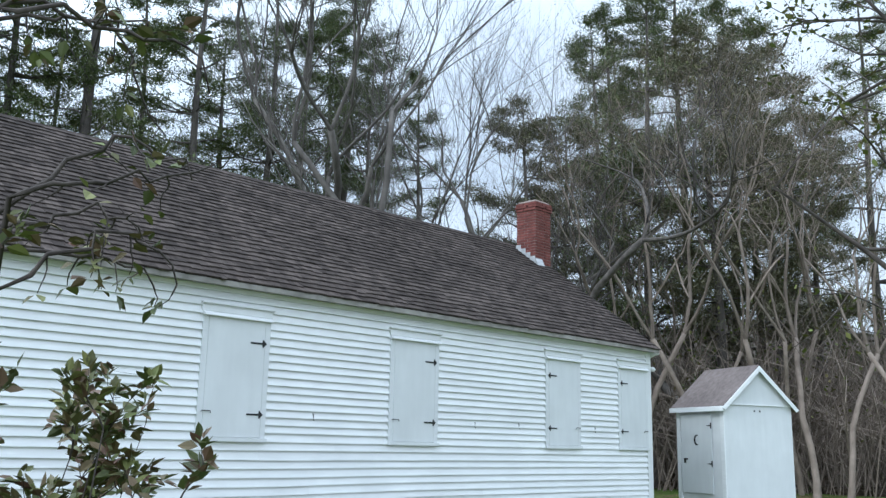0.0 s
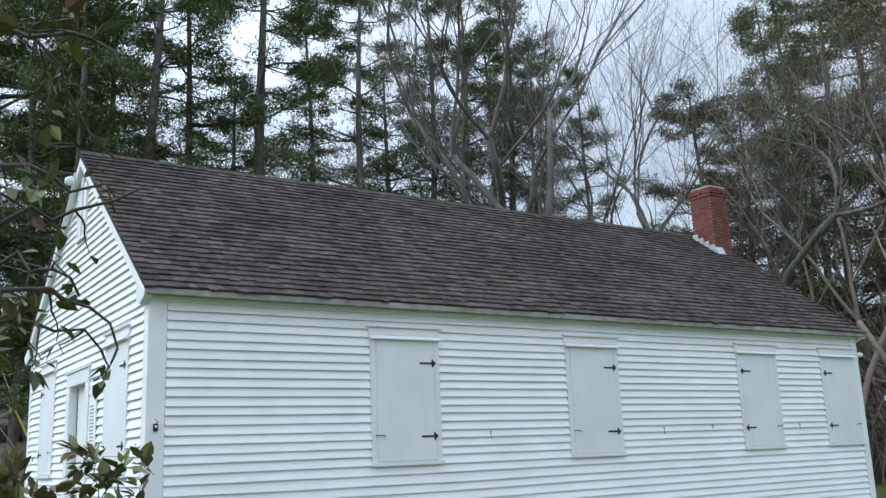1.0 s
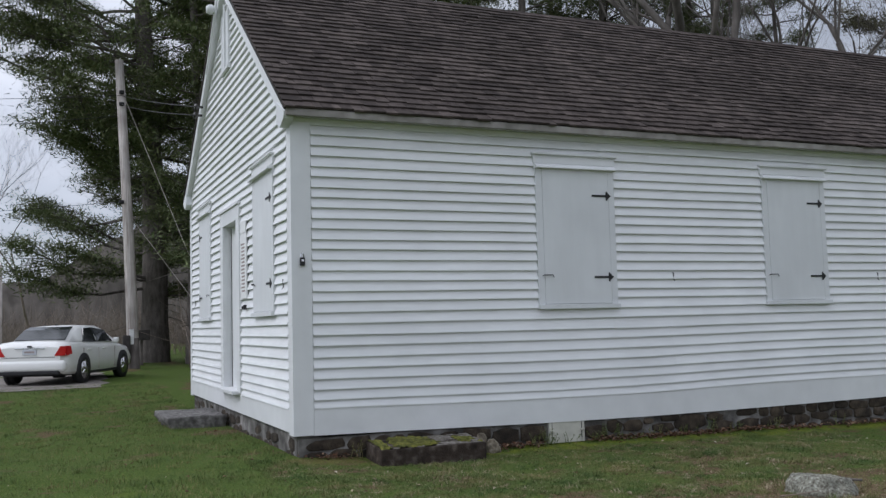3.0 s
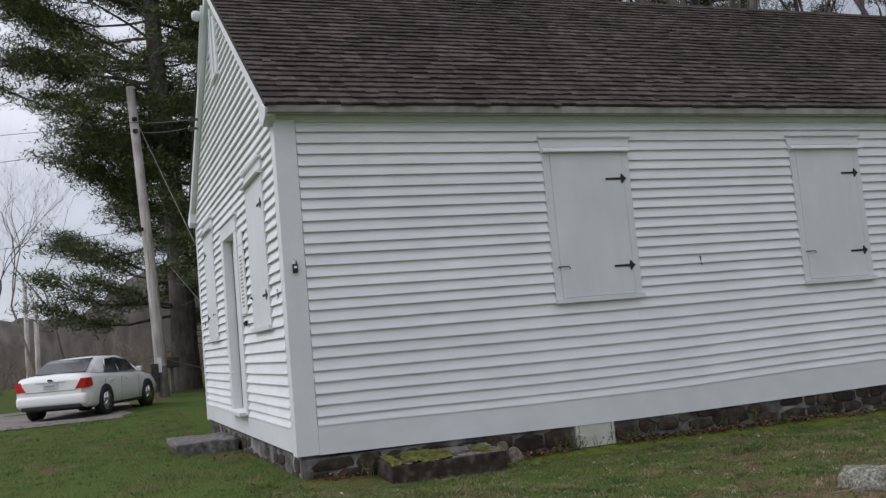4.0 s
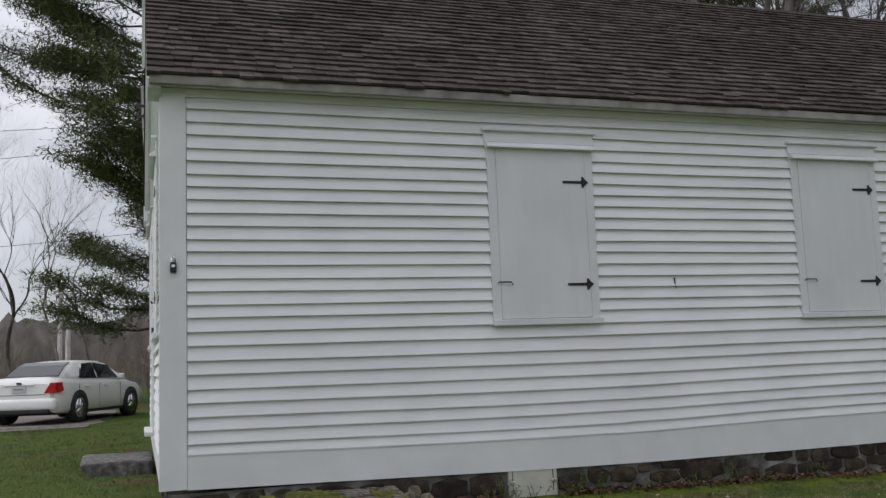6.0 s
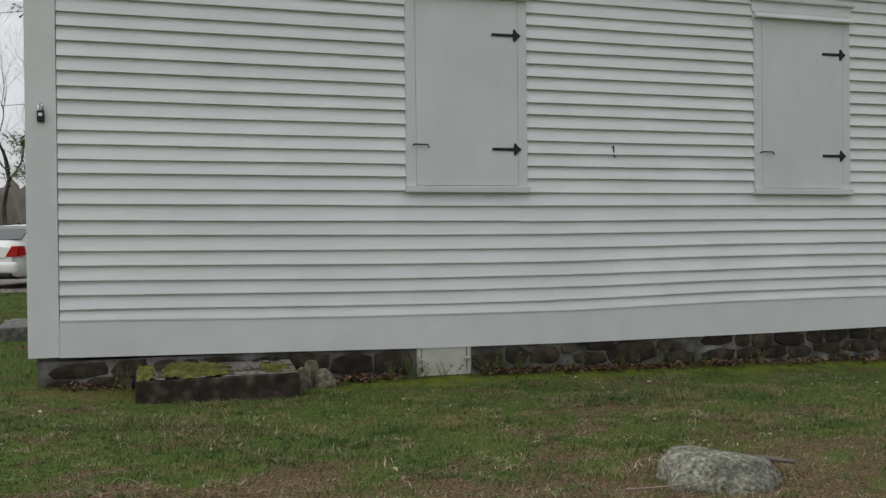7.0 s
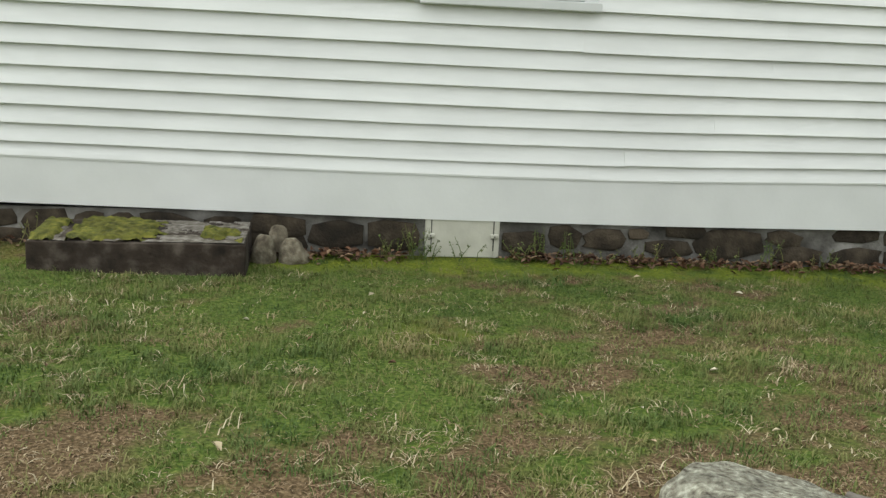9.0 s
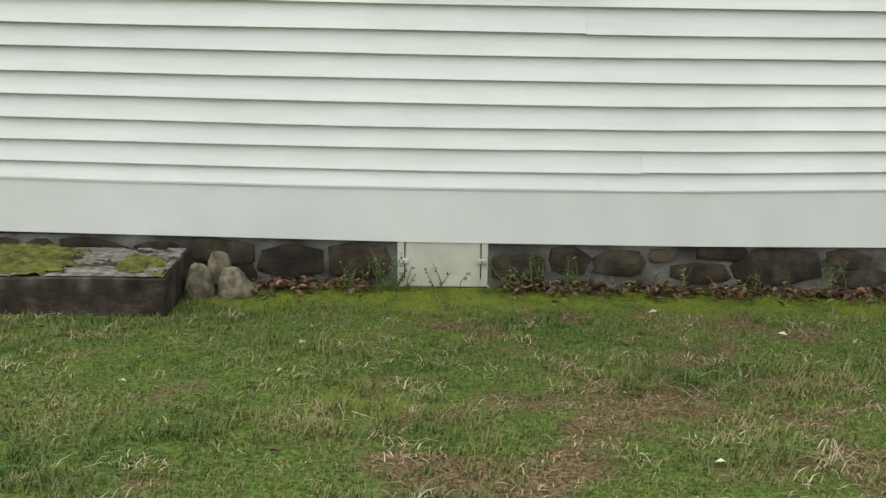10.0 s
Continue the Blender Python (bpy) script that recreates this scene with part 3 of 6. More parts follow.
EXPO = SL / 30
tabs = {}
for k in range(7):
    w = 0.085 + 0.022 * k
    h, th = EXPO + 0.05, 0.023
    pv = [(0, 0, 0), (w, 0, 0), (w, 0, th), (0, 0, th), (0, h, 0), (w, h, 0), (w, h, 0.003), (0, h, 0.003)]
    pf = [(0, 1, 2, 3), (3, 2, 6, 7), (0, 3, 7, 4), (1, 5, 6, 2), (4, 7, 6, 5)]
    tabs[k] = (w, pv, pf, mesh_of("shingle", pv, pf, M_SHINGLE))
fv, ff = [], []
for c in range(30):
    x = RX0 - rng.random() * 0.1
    first = True
    while x < RX1 - 0.02:
        k = rng.randrange(7)
        w, pv, pf, me = tabs[k]
        d = c * EXPO + rng.uniform(-0.013, 0.013) + 0.014 * noise.noise((x * 0.5, c * 0.8, 2.0))
        if rng.random() < 0.09:
            d -= rng.uniform(0.01, 0.03)
        y, z = EAVE_Y - 0.012 + d * math.cos(SLOPE) + ny * 0.002, EAVE_Z + d * math.sin(SLOPE) + nz * 0.004
        x_at = max(x, RX0)
        lean = SLOPE + math.radians(rng.uniform(-0.6, 2.0) - 2.4)
        m = Matrix.Translation((x_at, y, z)) @ Euler((lean, 0, 0)).to_matrix().to_4x4()
        if x < 1.25:
            ob = new("shingle", me)
            ob.parent = roof
            ob.matrix_basis = m
        else:
            base = len(fv)
            fv += [m @ Vector((min(p[0], RX1 - x_at), p[1], p[2])) for p in pv]
            ff += [tuple(base + i for i in q) for q in pf]
        x = x_at + w + 0.004
part("shingle_field", mesh_of("shingle_field", fv, ff, M_SHINGLE_F), None, school, "weathered dark brown shingles")["kind"] = "stuff"
part("ridge_cap", prism([(RIDGE_Y - 0.13, RIDGE_Z - 0.085), (RIDGE_Y, RIDGE_Z + 0.028), (RIDGE_Y + 0.13, RIDGE_Z - 0.085), (RIDGE_Y, RIDGE_Z + 0.005)], "x",
                        RX0, RX1), M_SHINGLE_F, school)

# rake trim on both gables, cornice returns
for xa, xb in ((-0.11, -0.03), (L + 0.03, L + 0.11)):
    for s in (1, -1):
        def yy(y):
            return y if s > 0 else 2 * RIDGE_Y - y
        pts = [(yy(EAVE_Y + 0.02), EAVE_Z - 0.02), (yy(RIDGE_Y), RIDGE_Z - 0.01), (yy(RIDGE_Y), RIDGE_Z - 0.21), (yy(EAVE_Y + 0.12), EAVE_Z - 0.13)]
        part("rake_board", prism(pts, "x", xa, xb, 0.003), M_TRIM, school)
        pts = [(yy(0.02), 3.52), (yy(RIDGE_Y), RIDGE_Z - 0.16), (yy(RIDGE_Y), RIDGE_Z - 0.30), (yy(0.10), 3.45)]
        part("rake_frieze", prism(pts, "x", -0.03 if xa < 0 else L, 0.0 if xa < 0 else L + 0.03), M_TRIM, school)
        part("cornice_return", prism([(yy(-0.17), EAVE_Z - 0.03), (yy(0.16), EAVE_Z - 0.03 + 0.16), (yy(0.18), EAVE_Z - 0.10), (yy(0.02), EAVE_Z - 0.17),
                                      (yy(-0.14), EAVE_Z - 0.10)], "x", xa - 0.015, -0.02 if xa < 0 else xb + 0.015, 0.004), M_SHUTTER, school,
             "boxed cornice return with grey underside")

# foundation of fieldstones in lime mortar, smeared nearly flush with their faces
found = part("foundation", block(0.03, L - 0.03, 0.004, 0.35, -0.5, 0.24, 0), M_STONEMORTAR, school, "mortared fieldstone foundation")
part("gable_foundation", block(0.022, 0.35, 0.04, W - 0.03, -0.5, SKIRT0 + 0.005, 0), M_STONEMORTAR, school)


def flat_stone(seed):
    """A split fieldstone of unit width and height: uneven outline, rounded arris, rough face towards -y."""
    rs = random.Random(seed)
    n = 10
    corner = rs.uniform(3.0, 7.0)
    outline = []
    for i in range(n):
        a = 2 * math.pi * (i + rs.uniform(-0.42, 0.42)) / n
        c, t = math.cos(a), math.sin(a)
        k = (abs(c) ** corner + abs(t) ** corner) ** (-1 / corner) * rs.uniform(0.88, 1.08)
        outline.append((0.5 * k * c, 0.5 * k * t))
    v, f = [], []
    for scale, depth in ((1.0, 0.35), (0.99, -0.30), (0.93, -0.44), (0.62, -0.50)):
        v += [(x * scale, depth + 0.09 * noise.noise((x * 4, z * 4, seed + scale)), z * scale) for x, z in outline]
    v.append((0, -0.50 + 0.08 * noise.noise((seed, 2, 1)), 0))
    for ring in range(3):
        f += [(ring * n + i, ring * n + (i + 1) % n, (ring + 1) * n + (i + 1) % n, (ring + 1) * n + i) for i in range(n)]
    f += [(3 * n + i, 3 * n + (i + 1) % n, 4 * n) for i in range(n)]
    me = mesh_of("stone", v, f, M_STONE)
    me.polygons.foreach_set("use_smooth", [True] * len(me.polygons))
    return me


stone_shapes = []
for k in range(14):
    bm = boulder(rng, (1, 1, 1), 0.75, 3, k * 3.7, 0.1)
    me = bpy.data.meshes.new("stone")
    bm.to_mesh(me)
    bm.free()
    me.materials.append(M_STONE)
    stone_shapes.append(me)
face_shapes = [flat_stone(k * 7 + 3) for k in range(18)]


def lay_stone(place, turn, s, z, w, h, proud):
    ob = new("stone", rng.choice(face_shapes))
    ob.parent = found
    ob.matrix_basis = (place(s, z) @ Euler((0, 0, turn)).to_matrix().to_4x4() @ Euler((0, rng.uniform(-0.12, 0.12), 0)).to_matrix().to_4x4()
                       @ Matrix.Translation((0, -proud, 0)) @ Matrix.Diagonal((w, 0.05, h, 1)))


def lay_stones(start, length, place, turn, dense):
    """Three uneven courses with open joints; dense: how tightly they are packed."""
    for lo, hi in ((-0.17, -0.03), (-0.02, 0.10), (0.105, 0.225)):
        s = start + rng.uniform(0.0, 0.1)
        while s < length - 0.12:
            w = min(rng.uniform(0.15, 0.46), length - s)
            h = (hi - lo) * rng.uniform(0.8, 1.2)
            if rng.random() < dense:
                lay_stone(place, turn, s + w / 2, min((lo + hi) / 2 + rng.uniform(-0.02, 0.02), 0.232 - h / 2), w, h, rng.uniform(0.0, 0.016))
            s += w + rng.uniform(0.004, 0.03)


def along_front(s, z):
    return Matrix.Translation((s, 0.016, z))


# the stones beside the hatch: from, to, foot, head
NEAR_STONES = [(2.20, 2.51, 0.03, 0.19), (2.55, 2.87, 0.04, 0.20), (3.38, 3.65, 0.02, 0.15), (3.68, 3.88, 0.06, 0.19), (3.91, 4.17, 0.05, 0.175), (4.19, 4.32, 0.12, 0.185),
               (4.44, 4.71, 0.135, 0.225), (4.30, 4.61, 0.01, 0.115), (4.64, 5.10, 0.01, 0.185), (5.12, 5.36, 0.095, 0.185), (5.18, 5.50, -0.01, 0.085)]
for a, b, lo, hi in NEAR_STONES:
    lay_stone(along_front, 0, (a + b) / 2, (lo + hi) / 2, 1.06 * (b - a), 1.12 * (hi - lo), rng.uniform(0.002, 0.012))
lay_stones(0.03, 2.18, along_front, 0, 1.0)
lay_stones(5.52, L - 0.05, along_front, 0, 0.95)
lay_stones(0.06, W - 0.05, lambda s, z: Matrix.Translation((0.046, s, z)), -math.pi / 2, 0.7)


# shutters
def strap_hinge(parent, place, s, z, way):
    """Spear-shaped strap hinge, pointing to the jamb."""
    t = 0.006
    pts = [(0, -0.011), (0.19, -0.013), (0.195, -0.05), (0.205, -0.055), (0.225, -0.03), (0.262, 0.0), (0.225, 0.03), (0.205, 0.055), (0.195, 0.05),
           (0.19, 0.013), (0, 0.011)]
    bm = bmesh.new()
    a = [bm.verts.new(place(s + way * (p[0] - 0.262), 0.052, z + p[1])) for p in pts]
    b = [bm.verts.new(place(s + way * (p[0] - 0.262), 0.052 + t, z + p[1])) for p in pts]
    bm.faces.new(a[::-1])
    bm.faces.new(b)
    for i in range(len(pts)):
        j = (i + 1) % len(pts)
        bm.faces.new((a[i], a[j], b[j], b[i]))
    bmesh.ops.recalc_face_normals(bm, faces=bm.faces[:])
    part("hinge", bm, M_IRON, parent, "black spear-point strap hinge")


def box_on(place, s0, s1, o0, o1, z0, z1, bevel=0.003):
    a, b = place(s0, o0, z0), place(s1, o1, z1)
    return block(min(a[0], b[0]), max(a[0], b[0]), min(a[1], b[1]), max(a[1], b[1]), min(a[2], b[2]), max(a[2], b[2]), bevel)


def shutter(place, s, hinge_side):
    """A closed board shutter in its frame, with drip cap, sill, two hinges and a hook."""
    ob = part("window_shutter", box_on(place, s + 0.085, s + SH_W - 0.085, 0.0, 0.05, SH_Z0 + 0.055, SH_Z1, 0.004), M_SHUTTER, school,
              "pale grey closed board window shutter with black hinges")
    part("stile", box_on(place, s, s + 0.083, 0.0, 0.047, SH_Z0 + 0.05, SH_Z1), M_SHUTTER, ob)
    part("stile", box_on(place, s + SH_W - 0.083, s + SH_W, 0.0, 0.047, SH_Z0 + 0.05, SH_Z1), M_SHUTTER, ob)
    part("sill", box_on(place, s - 0.005, s + SH_W + 0.02, 0.0, 0.075, SH_Z0 - 0.005, SH_Z0 + 0.05, 0.005), M_SHUTTER, ob)
    part("head_board", box_on(place, s - 0.02, s + SH_W + 0.02, 0.0, 0.05, SH_Z1 + 0.052, SH_Z1 + 0.155), M_TRIM, ob)
    part("drip_cap", box_on(place, s - 0.04, s + SH_W + 0.04, 0.0, 0.085, SH_Z1 + 0.15, SH_Z1 + 0.178, 0.006), M_TRIM, ob)
    part("head_moulding", prism([(0.0, SH_Z1 + 0.05), (-0.052, SH_Z1 + 0.05), (-0.105, SH_Z1 + 0.008), (-0.105, SH_Z1 - 0.006), (0.0, SH_Z1 - 0.006)], "x" if place is on_front else "y",
                                s - 0.008, s + SH_W + 0.008, 0.002), M_BOARD, ob, "bright sloped drip moulding")
    edge = s + SH_W - 0.055 if hinge_side > 0 else s + 0.055
    for z in (2.815, 1.86):
        strap_hinge(ob, place, edge, z, hinge_side)
    k = s + 0.055 if hinge_side > 0 else s + SH_W - 0.055
    hook = [place(k, 0.055, 1.875), place(k, 0.075, 1.885), place(k + hinge_side * 0.12, 0.075, 1.885), place(k + hinge_side * 0.135, 0.07, 1.86)]
    part("hook", tube_mesh("hook", hook, [0.006] * 4, M_IRON, 6), None, ob, "black iron hook")
    return ob


for s, side in zip(SHUTTERS, (1, 1, -1, -1)):
    shutter(on_front, s, side)
shutter(on_gable, G_SHUT[0], -1)
shutter(on_gable, G_SHUT[1], 1)

# wall hooks that hold opened shutters
for place, s, z in ((on_front, 4.69, 1.86), (on_front, 8.08, 1.85), (on_front, 9.22, 1.87), (on_front, 11.5, 1.86), (on_gable, 0.33, 1.82), (on_gable, 6.4, 1.8)):
    p = [place(s, 0.0, z + 0.05), place(s, 0.035, z + 0.05), place(s + 0.006, 0.03, z - 0.03), place(s + 0.012, 0.045, z - 0.05)]
    part("shutter_holdback", tube_mesh("shutter_holdback", p, [0.006, 0.007, 0.006, 0.004], M_IRON, 6), None, school, "thin black iron holdback")

# front door in the gable
d0, d1 = G_DOOR
door = part("door", box_on(on_gable, d0 + 0.201, d1 - 0.201, -0.12, -0.075, 0.53, 2.779, 0.003), M_TRIM, school, "white plank door in a deep casing")
gable_cut = [("casing", d0, d0 + 0.20, 0.0, 0.05, 0.545, 2.78), ("casing", d1 - 0.20, d1, 0.0, 0.05, 0.545, 2.78),
             ("head_casing", d0, d1, 0.0, 0.052, 2.78, 2.97), ("head_cap", d0 - 0.02, d1 + 0.02, 0.0, 0.075, 2.97, 2.995),
             ("door_stop", d0 + 0.201, d0 + 0.23, -0.074, -0.05, 0.56, 2.77), ("sill_block", d0 + 0.201, d1 - 0.201, -0.13, -0.002, 0.28, 0.53),
             ("threshold", d0 + 0.12, d1 - 0.12, -0.07, 0.13, 0.531, 0.575)]
for n, a, b, o0, o1, z0, z1 in gable_cut:
    part(n, box_on(on_gable, a, b, o0, o1, z0, z1), M_TRIM, door)
part("door_gap", box_on(on_gable, d1 - 0.225, d1 - 0.204, -0.074, -0.070, 0.58, 2.76, 0), M_IRON, door, "dark gap along the door edge")

# printed notice on the gable beside the door
notice = part("notice_board", box_on(on_gable, 2.17, 2.52, 0.030, 0.052, 1.74, 2.55), M_NOTICE, school, "white printed notice panel")
for i in range(14):
    z = 2.42 - i * 0.045
    part("text_bar", box_on(on_gable, 2.23 + 0.02 * rng.random(), 2.47 - 0.05 * rng.random(), 0.052, 0.0535, z - 0.011, z + 0.011, 0), M_INK, notice)
part("notice_top", box_on(on_gable, 2.20, 2.49, 0.030, 0.055, 2.55, 2.72, 0.01), M_NOTICE, notice)
part("latch", box_on(on_gable, 2.24, 2.29, 0.025, 0.065, 1.60, 1.66), M_IRON, notice)
part("latch", box_on(on_gable, 2.38, 2.42, 0.025, 0.062, 1.61, 1.65), M_IRON, notice)

# attic hatch high in the gable
vent = part("attic_hatch", box_on(on_gable, 3.26, 3.70, 0.0, 0.05, 4.97, 5.75, 0.004), M_SHUTTER, school, "narrow grey attic hatch near the gable peak")
part("hatch_batten", box_on(on_gable, 3.44, 3.49, 0.05, 0.075, 4.95, 5.87), M_TRIM, vent)
part("hatch_frame", box_on(on_gable, 3.22, 3.26, 0.0, 0.06, 4.93, 5.77), M_TRIM, vent)
part("hatch_frame", box_on(on_gable, 3.70, 3.74, 0.0, 0.06, 4.93, 5.77), M_TRIM, vent)
part("hatch_sill", box_on(on_gable, 3.20, 3.76, 0.0, 0.08, 4.91, 4.95), M_TRIM, vent)

# service mast bits on the left rake
for y, z in ((4.95, 4.75), (5.04, 4.64)):
    part("insulator", tube_mesh("insulator", [(-0.12, y, z), (-0.2, y, z), (-0.21, y, z), (-0.25, y, z)], [0.02, 0.02, 0.05, 0.04], M_GLASSPORC, 10), None, school,
         "dark porcelain insulator")
part("conduit", tube_mesh("conduit", [(-0.14, 4.5, 5.14), (-0.14, 3.82, 5.74), (-0.14, 3.62, 5.97)], [0.02] * 3, M_TRIM, 8), None, school)
peak_lamp = part("flood_lamp", boulder(rng, (0.12, 0.14, 0.12), 0.05, 2, 2.0), M_TRIM, school, "small white lamp under the peak", True)
peak_lamp.location = (-0.2, 3.76, 5.88)

# key box on the corner board
keybox = part("key_box", block(0.052, 0.102, -0.068, -0.032, 1.99, 2.075, 0.008, 2), M_IRON, school, "small black padlock key box")
shackle = [(0.062, -0.05, 2.07), (0.062, -0.05, 2.11), (0.077, -0.05, 2.128), (0.092, -0.05, 2.11), (0.092, -0.05, 2.07)]
part("shackle", tube_mesh("shackle", shackle, [0.006] * 5, M_CHROME, 6), None, keybox)
part("dial", block(0.063, 0.091, -0.071, -0.066, 2.03, 2.055, 0.003), M_CHROME, keybox)

# hatch to the crawl space
hatch = part("crawl_hatch", block(2.93, 3.325, -0.022, 0.02, -0.014, 0.245, 0.004), M_HATCH, school, "cream painted crawl space hatch in the foundation")
for a, b in ((2.896, 2.933), (3.322, 3.358)):
    part("jamb", block(a, b, -0.026, 0.02, -0.014, 0.245, 0.003), M_HATCH, hatch)
for a in (2.902, 3.300):
    part("turn_button", block(a, a + 0.052, -0.046, -0.022, 0.11, 0.135, 0.006, 2), M_HATCH, hatch)
    part("pin", block(a + 0.022, a + 0.03, -0.05, -0.044, 0.118, 0.126, 0.002), M_IRON, hatch)
part("gap", block(2.931, 2.936, -0.0275, -0.02, 0.03, 0.243, 0), M_IRON, hatch)
part("gap", block(3.319, 3.324, -0.0275, -0.02, 0.03, 0.243, 0), M_IRON, hatch)

# lamps on the far corner
for z, y in ((3.52, -0.12), (3.18, -0.02)):
    lamp = part("corner_lamp", boulder(rng, (0.16, 0.1, 0.09), 0.05, 2, z), M_TRIM, school, "small white corner flood lamp", True)
    lamp.location = (L + 0.1, y, z)

# chimney
CX, CY, CW = 13.34, 2.98, 0.58
chim = part("chimney", block(CX - CW / 2 + 0.012, CX + CW / 2 - 0.012, CY - CW / 2 + 0.012, CY + CW / 2 - 0.012, 5.3, 7.20, 0), M_MORTAR, school,
            "square red brick chimney on the ridge")
bm = block(-0.09, 0.09, -0.046, 0.046, -0.029, 0.029, 0.004)
brick_me = bpy.data.meshes.new("brick")
bm.to_mesh(brick_me)
bm.free()
brick_me.materials.append(M_BRICK)


def brick_ring(half, z, shift):
    n = 3
    for side in range(4):
        for i in range(n):
            s = -half + (i + 0.5) * (2 * half / n) + (0.05 if shift else -0.05)
            ob = new("brick", brick_me)
            ob.parent = chim
            ob.matrix_basis = (Matrix.Translation((CX, CY, z)) @ Euler((0, 0, side * math.pi / 2)).to_matrix().to_4x4()
                               @ Matrix.Translation((max(-half + 0.1, min(half - 0.1, s)), -half + 0.046 + rng.uniform(-0.003, 0.003), 0)))


z, k = 5.62, 0
while z < 7.24:
    grow = 0.02 if z > 7.03 else 0.0
    brick_ring(CW / 2 + grow + (0.015 if 7.09 < z < 7.17 else 0), z, k % 2)
    z += 0.068
    k += 1
part("cap_mortar", block(CX - 0.28, CX + 0.28, CY - 0.28, CY + 0.28, 7.20, 7.27, 0.03), M_MORTAR, chim)
foot_y = CY - CW / 2
foot_z = EAVE_Z + (foot_y - EAVE_Y) * RISE / RUN
part("flashing", prism([(foot_y - 0.10, foot_z - 0.04), (foot_y - 0.012, foot_z + 0.03), (foot_y - 0.012, foot_z + 0.14), (foot_y - 0.018, foot_z + 0.14)], "x",
                       CX - CW / 2 - 0.02, CX - 0.06), M_FLASH, chim, "tarnished metal flashing")
for step_k in range(4):
    y_k = foot_y + step_k * CW / 4
    z_k = foot_z + (step_k * CW / 4) * RISE / RUN
    part("flashing", block(CX - CW / 2 - 0.022, CX - CW / 2 - 0.008, y_k, y_k + CW / 4 - 0.003, z_k - 0.05, z_k + 0.20, 0.002), M_FLASH, chim)

# ---- stones and steps in the lawn ----
step = tagged(new("concrete_step"), "dark stained concrete block step with mossy top", "step")
bm = block(0.715, 1.855, -0.54, -0.06, -0.25, 0.140, 0.006, 1)
bmesh.ops.subdivide_edges(bm, edges=[e for e in bm.edges if e.calc_length() > 0.3], cuts=9, use_grid_fill=True)
for v in bm.verts:
    v.co += 0.006 * Vector((noise.noise(v.co * 7), noise.noise(v.co * 7 + Vector((7, 0, 0))), noise.noise(v.co * 5 + Vector((0, 5, 0)))))
for v in bm.verts:
    if v.co.z > 0:
        v.co.z += 0.09 * (v.co.y + 0.515)
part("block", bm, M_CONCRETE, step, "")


def crust(name, mat, keep, lift, label=""):
    """A ragged cover over the part of the step's top where keep(x, y) is positive."""
    nx, ny2 = 96, 36
    v, f, at = [], [], {}

    def vert(i, j):
        if (i, j) not in at:
            x, y = 0.722 + 1.126 * i / nx, -0.533 + 0.463 * j / ny2
            at[i, j] = len(v)
            v.append((x + 0.006 * noise.noise((x * 40, y * 40, 1)), y + 0.006 * noise.noise((x * 40, y * 40, 5)),
                      0.141 + 0.09 * (y + 0.515) + lift * max(0.0, min(1.0, keep(x, y) * 4)) * (0.8 + 0.6 * noise.noise((x * 30, y * 30, 3)))))
        return at[i, j]

    for i in range(nx):
        for j in range(ny2):
            x, y = 0.722 + 1.126 * (i + 0.5) / nx, -0.533 + 0.463 * (j + 0.5) / ny2
            if keep(x, y) > 0:
                f.append((vert(i, j), vert(i + 1, j), vert(i + 1, j + 1), vert(i, j + 1)))
    part(name, mesh_of(name, v, f, mat, True), None, step, label)["kind"] = "stuff"


def grain(x, y, k):
    return 0.5 * noise.noise((x * 5, y * 7, k)) + 0.4 * noise.noise((x * 15, y * 18, k + 3))


def mossy(x, y):
    edge = max(0.0, min(1.0, (x - 1.28 - 0.10 * noise.noise((y * 6, 4.0, 0.0))) / 0.16))
    cover = 0.5 - 0.95 * edge + (0.5 if 1.60 < x < 1.84 and y < -0.2 else 0.0)
    cover -= 0.9 * max(0.0, 1 - abs(x - 0.875 - 0.04 * noise.noise((y * 9, 2.0, 0.0))) / 0.06)
    return cover + grain(x, y, 2.0) - 1.6 * max(0.0, -0.40 - y) * 4 * 0.35 - 2.0 * max(0.0, y + 0.12) * 3


crust("moss_patch", M_MOSS, mossy, 0.024, "yellow-green moss with ragged edges")
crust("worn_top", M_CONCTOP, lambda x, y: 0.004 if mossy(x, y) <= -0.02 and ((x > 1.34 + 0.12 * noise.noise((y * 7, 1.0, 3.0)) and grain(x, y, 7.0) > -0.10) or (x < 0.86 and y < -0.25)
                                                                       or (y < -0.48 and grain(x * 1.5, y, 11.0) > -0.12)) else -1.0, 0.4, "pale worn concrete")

for x, y, sx, sy, sz, t in ((1.935, -0.20, 0.15, 0.13, 0.22, 0.25), (2.10, -0.19, 0.17, 0.14, 0.19, -0.5), (2.01, -0.09, 0.14, 0.1, 0.26, 0.1)):
    ob = new("loose_stone")
    bm = boulder(rng, (sx, sy, sz), 0.3, 3, x * 29, -0.8)
    for v in bm.verts:
        taper = 1.0 - 0.45 * max(0.0, v.co.z / sz + 0.2)
        v.co.x *= taper
        v.co.y *= taper
    part("stone", bm, M_TANSTONE, ob, "", True)
    ob.location, ob.rotation_euler = (x, y, hill(x, y) + sz * 0.24), (0.1, t * 0.3, t)
    tagged(ob, "rough tan fieldstone half buried by the foundation", "stone", "stones by the concrete step")

